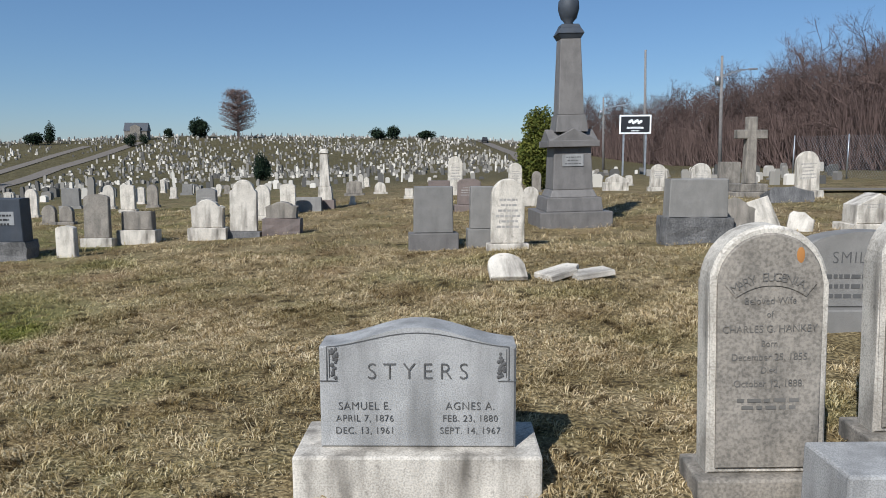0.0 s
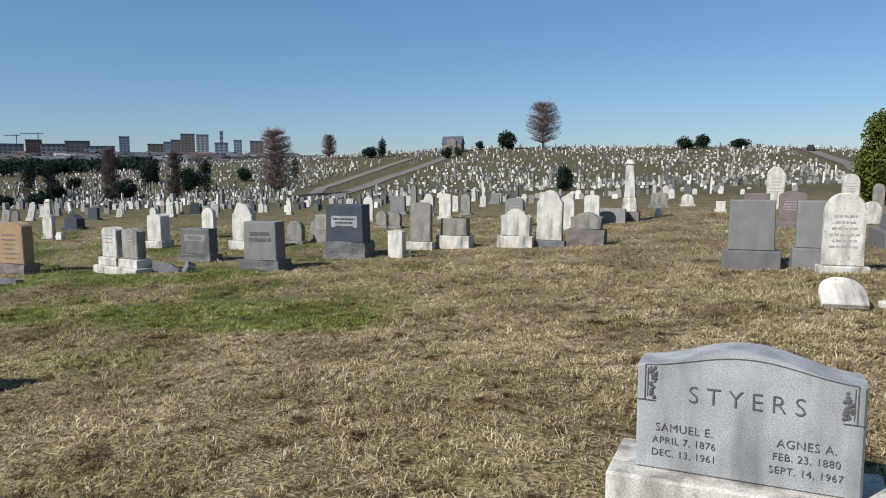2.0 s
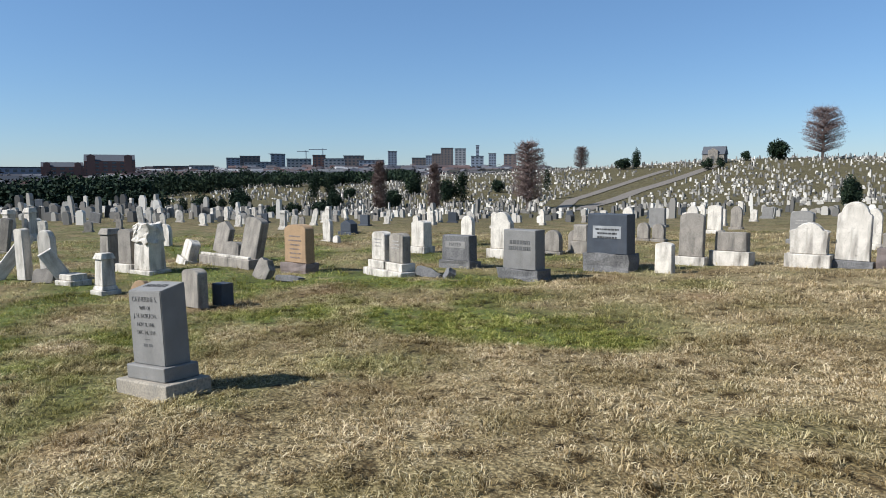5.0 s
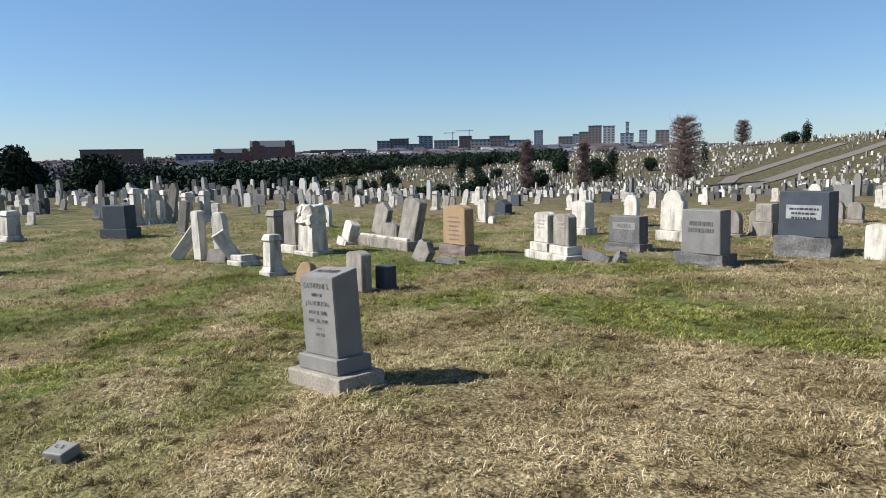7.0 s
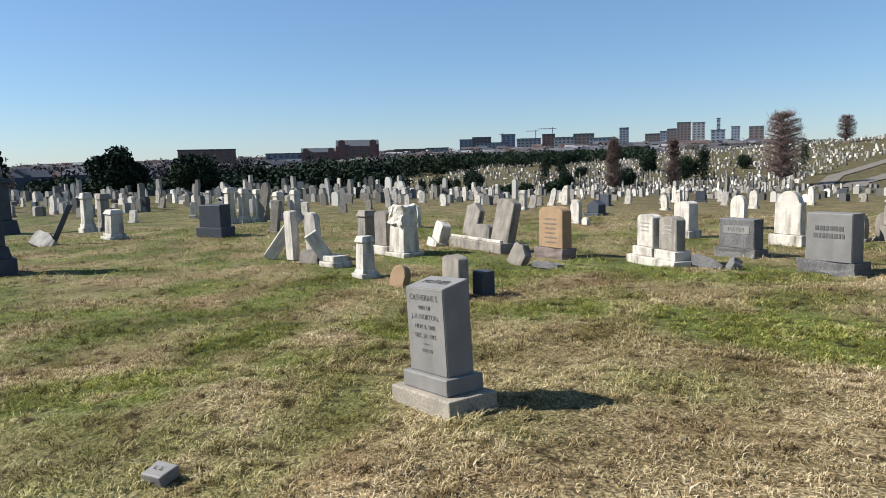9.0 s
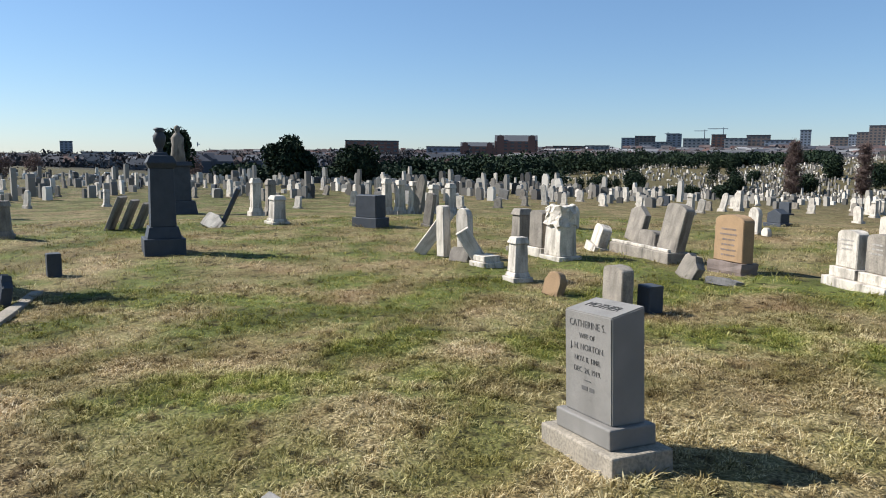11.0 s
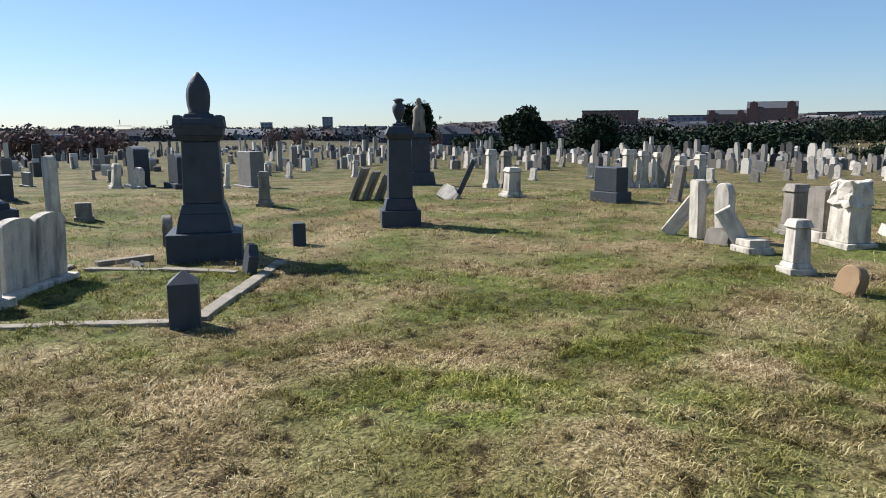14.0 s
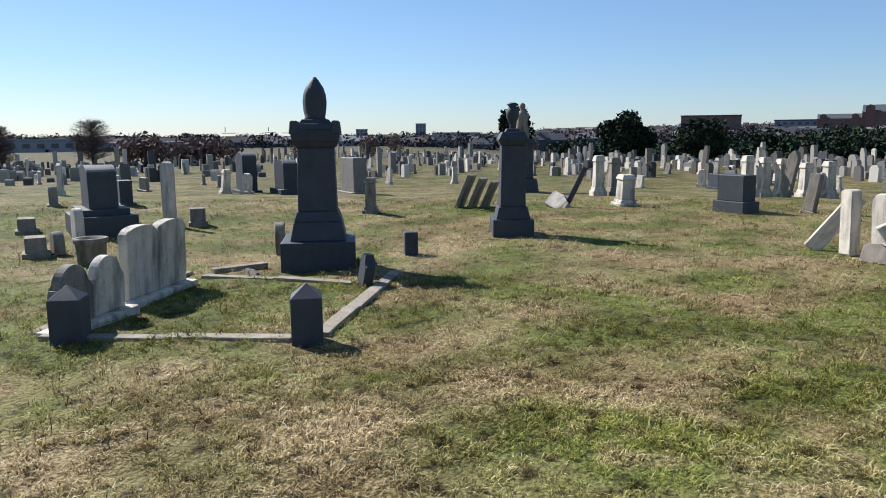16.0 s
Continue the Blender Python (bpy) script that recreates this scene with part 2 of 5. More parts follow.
# slope of the sight line to the ground, in degrees, by bearing and distance
BEARINGS = (-180, -130, -105, -85, -70, -60, -50, -38, -20, 0, 10, 20, 30, 50, 180)
RINGS = (25, 60, 120, 240, 900)
SLOPES = (
    (-4.3, -3.8, -4.4, -4.4, -4.3, -4.2, -4.2, -4.4, -3.8, -3.0, -2.7, -2.6, -2.6, -2.6, -4.3),
    (-1.9, -2.2, -1.9, -1.9, -2.1, -2.6, -2.9, -3.1, -2.5, -2.0, -1.6, -1.2, -1.0, -1.0, -1.9),
    (-1.0, -1.9, -1.0, -2.4, -2.6, -2.7, -2.7, -2.5, -1.7, -1.1, -0.9, -0.7, -0.6, -0.6, -1.0),
    (-0.6, -1.0, -0.8, -2.0, -1.6, -0.3, 0.1, 0.6, 1.55, 1.4, 0.8, 0.2, -0.1, -0.2, -0.6),
    (-0.2, -0.3, -0.2, 0.2, 0.4, 0.9, 1.0, 1.0, 0.9, 0.8, 0.5, 0.0, -0.1, -0.1, -0.2),
)


def swell(x, y):
    """Small humps of the settled turf."""
    return 0.022 * np.sin(1.7 * x + 1.3 * np.sin(0.9 * y)) * np.sin(1.9 * y + 1.1 * np.sin(1.2 * x)) + 0.01 * np.sin(4.3 * x + 1.7 * np.sin(2.9 * y)) * np.sin(3.9 * y + np.sin(3.1 * x))


def ground_z(x, y):
    """Height of the ground: a gently tilted plateau, then a valley and the far slopes."""
    x, y = np.asarray(x, float), np.asarray(y, float)
    near = np.where(x < 0, 0.46 * np.tanh(0.04 * x / 0.46), 0.3 * np.tanh(0.04 * x / 0.3)) + 0.08 * np.tanh(y / 4)
    near = near - 0.08 * np.exp(-((x + 5.5) ** 2 + (y - 6.8) ** 2) / 6)
    dx, dy = x - CENTRE[0], y - CENTRE[1]
    d = np.maximum(np.hypot(dx, dy), 0.01)
    az = np.degrees(np.arctan2(dx, dy))
    cols = [np.interp(az, BEARINGS, row) for row in SLOPES]
    u = np.log(np.clip(d, 25, 900))
    keys = [math.log(r) for r in RINGS]
    slope = np.zeros_like(d)
    for i in range(4):
        a = np.clip((u - keys[i]) / (keys[i + 1] - keys[i]), 0, 1)
        a = a * a * (3 - 2 * a) * 0.5 + a * 0.5
        slope = np.where(u >= keys[i], cols[i] + (cols[i + 1] - cols[i]) * a, slope)
    far = 1.4 + np.minimum(d, 900) * np.tan(np.radians(slope))
    s = np.clip((d - 14) / 14, 0, 1)
    s = s * s * (3 - 2 * s)
    return near + s * (far - near)

# ---- builders ----
def gz(x, y):
    return float(ground_z(x, y))


def part(name, bm, material, parent, label=""):
    me = bpy.data.meshes.new(name)
    bm.to_mesh(me)
    bm.free()
    me.materials.append(material)
    ob = new(name, me)
    ob.parent = parent
    if label:
        tagged(ob, label)
    return ob


def thing(name, x, y, label, category, yaw=0.0, tilt=0.0, lean=0.0, group="", z=None, sink=0.0):
    ob = new(name)
    ob.empty_display_size = 0.2
    ob.matrix_basis = pose(x, y, (gz(x, y) if z is None else z) - sink, tilt, lean, yaw)
    return tagged(ob, label, category, group)


def block(bm, x0, x1, y0, y1, z0, z1, edge=0.008, taper=0.0, taper_y=None):
    """A bevelled box; taper draws its top in."""
    ty = taper if taper_y is None else taper_y
    lo = [bm.verts.new(v) for v in ((x0, y0, z0), (x1, y0, z0), (x1, y1, z0), (x0, y1, z0))]
    hi = [bm.verts.new(v) for v in ((x0 + taper, y0 + ty, z1), (x1 - taper, y0 + ty, z1), (x1 - taper, y1 - ty, z1), (x0 + taper, y1 - ty, z1))]
    fs = [bm.faces.new(lo[::-1]), bm.faces.new(hi)]
    for i in range(4):
        j = (i + 1) % 4
        fs.append(bm.faces.new((lo[i], lo[j], hi[j], hi[i])))
    if edge:
        es = list({e for f in fs for e in f.edges})
        bmesh.ops.bevel(bm, geom=es, offset=edge, segments=2, affect="EDGES", profile=0.5)
    return bm


def outline(w, h, top):
    """Front outline of a tablet, anticlockwise from its lower left corner."""
    pts = [(-w / 2, 0), (w / 2, 0)]
    if top == "round":
        r = w / 2
        pts += [(r * math.cos(radians(a)), h - r + r * math.sin(radians(a))) for a in range(0, 181, 12)]
    elif top == "segment":
        s = w * 0.16
        pts += [(w / 2 * math.cos(radians(a)), h - s + s * math.sin(radians(a))) for a in range(0, 181, 15)]
    elif top == "shoulder":
        r = w * 0.4
        pts += [(w / 2, h - r * 1.15), (w * 0.47, h - r), (r, h - r)]
        pts += [(r * math.cos(radians(a)), h - r + r * math.sin(radians(a))) for a in range(12, 169, 12)]
        pts += [(-r, h - r), (-w * 0.47, h - r), (-w / 2, h - r * 1.15)]
    elif top == "serpentine":
        pts += [(w / 2 - w * i / 20, h - 0.1 * w + 0.1 * w * (0.5 + 0.5 * math.cos((i - 10) / 10 * math.pi))) for i in range(21)]
    elif top == "peak":
        pts += [(w / 2, h - w * 0.25), (0, h), (-w / 2, h - w * 0.25)]
    elif top == "gothic":
        pts += [(w / 2, h - w * 0.75), (w * 0.42, h - w * 0.45), (w * 0.26, h - w * 0.18), (0, h), (-w * 0.26, h - w * 0.18), (-w * 0.42, h - w * 0.45), (-w / 2, h - w * 0.75)]
    elif top == "scroll":
        pts += [(w / 2, h * 0.62), (w * 0.56, h * 0.7), (w * 0.46, h * 0.76), (w * 0.36, h * 0.74), (w * 0.3, h * 0.86), (w * 0.18, h * 0.95), (0, h),
                (-w * 0.18, h * 0.95), (-w * 0.3, h * 0.86), (-w * 0.36, h * 0.74), (-w * 0.46, h * 0.76), (-w * 0.56, h * 0.7), (-w / 2, h * 0.62)]
    elif top == "broken":
        pts += [(w / 2, h * 0.7), (w * 0.2, h * 0.82), (w * 0.05, h), (-w * 0.2, h * 0.9), (-w * 0.38, h * 0.95), (-w / 2, h * 0.8)]
    else:
        pts += [(w / 2, h), (-w / 2, h)]
    return pts


def slab(bm, w, h, y0, d, top, z0=0.0, edge=0.008, x0=0.0, shrink=1.0):
    """A tablet of that outline and thickness, with eased edges."""
    pts = outline(w, h, top)
    front = [bm.verts.new((x0 + x * (1 - (1 - shrink) * z / h), y0, z0 + z)) for x, z in pts]
    back = [bm.verts.new((x0 + x * (1 - (1 - shrink) * z / h), y0 + d, z0 + z)) for x, z in pts]
    n = len(pts)
    f1, f2 = bm.faces.new(front), bm.faces.new(back[::-1])
    for i in range(n):
        bm.faces.new((front[i], back[i], back[(i + 1) % n], front[(i + 1) % n]))
    if edge:
        es = list(set(f1.edges) | set(f2.edges))
        bmesh.ops.bevel(bm, geom=es, offset=edge, segments=1, affect="EDGES")
    bmesh.ops.recalc_face_normals(bm, faces=bm.faces)
    return bm


def roughen(bm, amount, seed=0.0, cuts=2):
    bmesh.ops.subdivide_edges(bm, edges=bm.edges, cuts=cuts, use_grid_fill=True)
    for v in bm.verts:
        v.co += noise.noise_vector(v.co * 9 + Vector((seed, seed, 0))) * amount
    return bm


def lathe(bm, prof, steps=20, x=0.0, y=0.0):
    rings = [[bm.verts.new((x + r * math.cos(2 * math.pi * i / steps), y + r * math.sin(2 * math.pi * i / steps), z)) for i in range(steps)] for r, z in prof]
    for a, b in zip(rings, rings[1:]):
        for i in range(steps):
            f = bm.faces.new((a[i], a[(i + 1) % steps], b[(i + 1) % steps], b[i]))
            f.smooth = True
    bm.faces.new(rings[0][::-1])
    bm.faces.new(rings[-1])
    return bm


def letters(text, size, m, parent, material, squeeze=1.0, spacing=1.0):
    """Writing lying on a face: m places its centre, x along the line and y up."""
    cu = bpy.data.curves.new("writing", "FONT")
    cu.body, cu.size, cu.align_x, cu.align_y, cu.extrude, cu.resolution_u = text, size, "CENTER", "CENTER", 0.0015, 3
    cu.space_character, cu.offset = spacing, -0.014 * size
    tmp = new("writing", cu)
    me = bpy.data.meshes.new_from_object(tmp.evaluated_get(bpy.context.evaluated_depsgraph_get()))
    bpy.data.objects.remove(tmp)
    me.materials.clear()
    me.materials.append(material)
    for v in me.vertices:
        v.co.x *= squeeze
    ob = new("inscription", me)
    ob.parent, ob.matrix_basis = parent, m
    return ob


def front(x, y, z, back=0.0):
    """A pose on an upright face that looks to -y, leaning back by some degrees."""
    return pose(x, y, z, 90 - back, 0, 0)


def bars(parent, x, y, z, w, rows, material, height=0.022, gap=0.05, seed=1):
    """Worn writing that cannot be read: short raised bars, line by line, each broken into words."""
    rnd = random.Random(seed)
    for i in range(rows):
        half = w * rnd.uniform(0.28, 0.48)
        p = -half
        while p < half:
            n = rnd.uniform(0.02, 0.07)
            part("word", block(bmesh.new(), x + p, x + min(p + n, half + 0.01), y - 0.002, y + 0.004, z - i * gap - height * 0.5, z - i * gap + height * 0.5, 0), material, parent)
            p += n + 0.014


TONE = {id(MARBLE): "white marble", id(CLEAN): "pale grey marble", id(WEATHERED): "grey weathered marble", id(GRANITE): "grey granite", id(DARK): "dark granite",
        id(SAND): "tan sandstone", id(BROWN): "brown granite", id(ROCK): "rough grey stone"}
SHAPE = {"round": "round-topped tablet", "segment": "bow-topped tablet", "shoulder": "shouldered tablet", "serpentine": "serpentine-topped die", "peak": "pointed tablet",
         "gothic": "gothic-arched tablet", "scroll": "scroll-topped tablet", "broken": "broken tablet", "flat": "square-topped die"}
count = [0]


def headstone(x, y, w, h, top, mat, yaw=5.0, base=0.2, d=0.0, tilt=0.0, lean=0.0, base_mat=None, rows=0, rough=False, group="nearby headstones", out=0.0, note="standing in dry grass", ink=None):
    """A tablet or die on its base; w and h are those of the whole, x and y the middle of the front of the base."""
    count[0] += 1
    d = d or max(0.1, min(0.3, w * 0.32))
    root = thing("headstone", x, y, f"{TONE[id(mat)]} {SHAPE[top]} headstone {note}", "headstone", yaw, tilt, lean, group, sink=0.04)
    bh = h * base
    dw = w * (0.8 if base else 1.0) if not out else w - 2 * out
    if base:
        bm = bmesh.new()
        block(bm, -w / 2, w / 2, 0, d + (w - dw), 0, bh + 0.04, 0.012 if not rough else 0.003)
        if rough:
            roughen(bm, 0.035, count[0])
        part("base", bm, base_mat or mat, root)
    bm = bmesh.new()
    slab(bm, dw, h - bh, (w - dw) / 2, d, top, bh + 0.04, min(0.012, d * 0.1), 0.0, 0.97)
    die = part("die" if top == "flat" else "tablet", bm, mat, root)
    if rows:
        bars(die, 0, (w - dw) / 2, bh + (h - bh) * 0.72, dw * 0.8, rows, ink or RAISED, 0.03 * h, 0.075 * h, count[0])
    return root


def quick_mesh(name, verts, tris, material, parent=None):
    """A mesh of many triangles from arrays."""
    me = bpy.data.meshes.new(name)
    n, k = len(verts), len(tris)
    me.vertices.add(n)
    me.vertices.foreach_set("co", np.asarray(verts, np.float32).ravel())
    me.loops.add(k * 3)
    me.loops.foreach_set("vertex_index", np.asarray(tris, np.int32).ravel())
    me.polygons.add(k)
    me.polygons.foreach_set("loop_start", np.arange(0, k * 3, 3, dtype=np.int32))
    me.update(calc_edges=True)
    me.shade_flat()
    me.materials.append(material)
    ob = new(name, me)
    ob.parent = parent
    return ob


def leaf_cloud(rng, n, rx, ry, rz, cz, size, lumps=7, hollow=0.55, cone=0.0):
    """Small leaves in clumps that fill an uneven crown; returns vertices and triangles."""
    lump = rng.normal(size=(lumps, 3))
    lump /= np.linalg.norm(lump, axis=1)[:, None]
    lump *= rng.uniform(0.35, 0.75, (lumps, 1))
    which = rng.integers(0, lumps, n)
    v = rng.normal(size=(n, 3))
    v /= np.linalg.norm(v, axis=1)[:, None]
    v = lump[which] + v * (rng.uniform(hollow, 1.0, (n, 1)) ** 0.6) * rng.uniform(0.36, 0.55, (lumps, 1))[which]
    if cone:
        v[:, :2] *= (1 - cone * np.clip(v[:, 2:3] * 0.5 + 0.5, 0, 1))
    c = v * (rx, ry, rz) + (0, 0, cz)
    a, b = rng.normal(size=(n, 3)), rng.normal(size=(n, 3))
    a *= (size / np.linalg.norm(a, axis=1))[:, None]
    b *= (size * 0.7 / np.linalg.norm(b, axis=1))[:, None]
    verts = np.stack([c - a, c + b, c + a, c - b], 1).reshape(-1, 3)
    i = np.arange(n)[:, None] * 4
    return verts, np.concatenate([i + (0, 1, 2), i + (0, 2, 3)], 0)


def limb(verts, tris, p, q, r0, r1):
    """A tapered three-sided limb."""
    p, q = np.array(p, float), np.array(q, float)
    w = q - p
    u = np.cross(w, (0.3, 0.2, 0.93) if abs(w[2]) < abs(w[0]) + abs(w[1]) else (1, 0.1, 0))
    u /= np.linalg.norm(u) + 1e-9
    s = np.cross(w, u)
    s /= np.linalg.norm(s) + 1e-9
    k = len(verts)
    for c, r in ((p, r0), (q, r1)):
        for a in (0, 2.1, 4.2):
            verts.append(c + r * (math.cos(a) * u + math.sin(a) * s))
    for i in range(3):
        j = (i + 1) % 3
        tris += [(k + i, k + j, k + 3 + j), (k + i, k + 3 + j, k + 3 + i)]


def branching(rng, height, spread, levels, trunk_r, split=4, up=0.55, start=0.25, limit=None):
    """Bare limbs: trunk segments with side branches that split again."""
    verts, tris = [], []

    def grow(p, way, length, r, level):
        q = p + way * length
        limb(verts, tris, p, q, r, r * 0.6)
        if level == 0:
            return
        for i in range(split):
            f = rng.uniform(0.35, 1.0)
            w = way * up + rng.normal(size=3) * spread
            w[2] += 0.25
            w /= np.linalg.norm(w)
            grow(p + way * length * f, w, length * rng.uniform(0.45, 0.7), r * 0.5, level - 1)

    base = np.zeros(3)
    n = 5
    for k in range(n):
        top = np.array((rng.normal() * 0.02 * height, rng.normal() * 0.02 * height, height * 0.85 * (k + 1) / n))
        r = trunk_r * (1 - 0.8 * k / n)
        limb(verts, tris, base, top, r, trunk_r * (1 - 0.8 * (k + 1) / n))
        if (k + 1) / n > start:
            for i in range(split):
                w = np.array((rng.normal(), rng.normal(), rng.uniform(0.3, 1.2)))
                w /= np.linalg.norm(w)
                grow(base + (top - base) * rng.uniform(0.2, 1), w, height * (0.32 - 0.04 * k), r * 0.5, levels)
        base = top
    return np.array(verts), np.array(tris)


def polar(az, d):
    """A place by its bearing, seen from that stretch of the walk which faces it."""
    ex, ey = np.interp(az, (-180, -85, -60, -40, -30), (-3.4, -3.1, -1.4, -0.4, 0.0)), np.interp(az, (-85, -30), (0.9, 0.0))
    return float(ex + d * math.sin(radians(az))), float(ey + d * math.cos(radians(az)))


# ---- ground ----
def build_ground():
    rings = np.concatenate([[0.0], np.geomspace(0.6, 30, 150), np.geomspace(31, 900, 110), np.geomspace(960, 4500, 12)])
    n = 400
    ang = np.linspace(0, 2 * np.pi, n, endpoint=False)
    gx = CENTRE[0] + rings[1:, None] * np.sin(ang)[None]
    gy = CENTRE[1] + rings[1:, None] * np.cos(ang)[None]
    z = ground_z(gx, gy)
    z = z + np.where(rings[1:, None] < 40, swell(gx, gy), 0.0)
    verts = np.concatenate([[[CENTRE[0], CENTRE[1], gz(*CENTRE)]], np.stack([gx, gy, z], -1).reshape(-1, 3)])
    j = np.arange(n)
    tris = [np.stack([np.zeros(n, int), 1 + (j + 1) % n, 1 + j], 1)]
    for i in range(len(rings) - 2):
        a, b = 1 + i * n + j, 1 + i * n + (j + 1) % n
        tris += [np.stack([a, b, b + n], 1), np.stack([a, b + n, a + n], 1)]
    ob = quick_mesh("ground", verts, np.concatenate(tris), TURF)
    ob.data.shade_smooth()
    tagged(ob, "dormant straw-coloured cemetery lawn with damp green patches", "lawn", kind="structure")


build_ground()


def build_grass():
    """Matted winter grass: tufts of short bent blades, thinning out with distance from the walk."""
    rng = np.random.default_rng(5)
    parts = []
    for tufts, each, r0, r1, size in ((62000, 12, 0.8, 5.5, 0.036), (52000, 8, 5.5, 11, 0.045), (34000, 7, 11, 22, 0.062)):
        if r0 < 5:
            x, y = rng.uniform(-9.0, 2.6, tufts), rng.uniform(-2.5, 7.0, tufts)
        else:
            d = np.sqrt(rng.uniform(r0 ** 2, r1 ** 2, tufts))
            az = np.radians(rng.uniform(-145, 45, tufts))
            x, y = CENTRE[0] + d * np.sin(az), CENTRE[1] + d * np.cos(az)
        wave = np.sin(x * 3.1 + 2 * np.sin(y * 2.3)) + np.sin(y * 3.9 + 2 * np.sin(x * 2.7))
        tuft = np.sin(x * 13 + 2.5 * np.sin(y * 9.1)) + np.sin(y * 15 + 2.5 * np.sin(x * 10.3))
        keep = rng.uniform(-3.6, 1.6, tufts) < 0.6 * wave + 0.9 * tuft
        x, y, wave, tuft = x[keep], y[keep], wave[keep], tuft[keep]
        lay = 2 * np.sin(x * 0.8) + 2 * np.cos(y * 0.7) + rng.normal(size=len(x)) * 1.1
        s = size * rng.uniform(0.5, 1.3, len(x)) * (1 + 0.12 * wave + 0.22 * tuft)
        rep = lambda q: np.repeat(q, each)
        n = len(x) * each
        a = rep(lay) + rng.normal(size=n) * 1.3
        off = rep(s) * rng.uniform(0, 0.85, n)
        parts.append((rep(x) + np.cos(a) * off, rep(y) + np.sin(a) * off, rep(s) * rng.uniform(0.55, 1.25, n), a))
    x, y, s, a = (np.concatenate([p[i] for p in parts]) for i in range(4))
    n = len(x)
    lie = rng.uniform(0.3, 1.3, n)
    z = ground_z(x, y) + swell(x, y) - 0.01
    turn = a + rng.normal(size=n) * 0.5
    side = np.stack([-np.sin(turn), np.cos(turn), np.zeros(n)], 1) * (s * 0.042 + 0.0012)[:, None]
    base = np.stack([x, y, z], 1)
    mid = base + np.stack([np.cos(a) * s * lie * 0.5, np.sin(a) * s * lie * 0.5, s * 0.68], 1)
    tip = base + np.stack([np.cos(turn) * s * lie * 1.2, np.sin(turn) * s * lie * 1.2, s * rng.uniform(0.35, 1.05, n)], 1)
    verts = np.stack([base, mid + side, mid - side, tip], 1).reshape(-1, 3)
    i = np.arange(n)[:, None] * 4
    tris = np.concatenate([i + (0, 1, 2), i + (2, 1, 3)], 0)
    tagged(quick_mesh("grass", verts, tris, BLADE), "matted straw and green winter grass", "grass", kind="stuff")


build_grass()


def lane(name, pts, width, label):
    """A lane laid on the slope, bent through a few points."""
    p = np.array(pts, float)
    t = np.linspace(0, len(p) - 1, 60)
    x, y = np.interp(t, range(len(p)), p[:, 0]), np.interp(t, range(len(p)), p[:, 1])
    dx, dy = np.gradient(x), np.gradient(y)
    q = np.hypot(dx, dy)
    verts = []
    for s in (-1, -0.33, 0.33, 1):
        vx, vy = x - s * width / 2 * dy / q, y + s * width / 2 * dx / q
        verts.append(np.stack([vx, vy, ground_z(vx, vy) + 0.12], 1))
    verts = np.concatenate(verts)
    tris = []
    for r in range(3):
        for i in range(59):
            a = r * 60 + i
            tris += [(a, a + 60, a + 61), (a, a + 61, a + 1)]
    tagged(quick_mesh(name, verts, tris, ASPHALT), label, "lane", kind="structure")


LANES = (
    ((-88, 200), (-82, 163), (-79, 140), (-70, 107), (-56, 84)),
    ((-97, 188), (-93, 165), (-88, 141), (-83, 121), (-70, 98)),
    ((8, 234), (11.5, 199), (14.7, 172), (14.2, 152)),
    ((-62, 113), (-31, 105), (0, 112)),
    ((8, 27), (16, 26.5), (40, 24)),
)
for k, pts in enumerate(LANES):
    lane("road_%d" % (k + 1), pts, (3.2, 2.6, 3.2, 1.0, 2.0)[k], "pale worn asphalt cemetery lane")


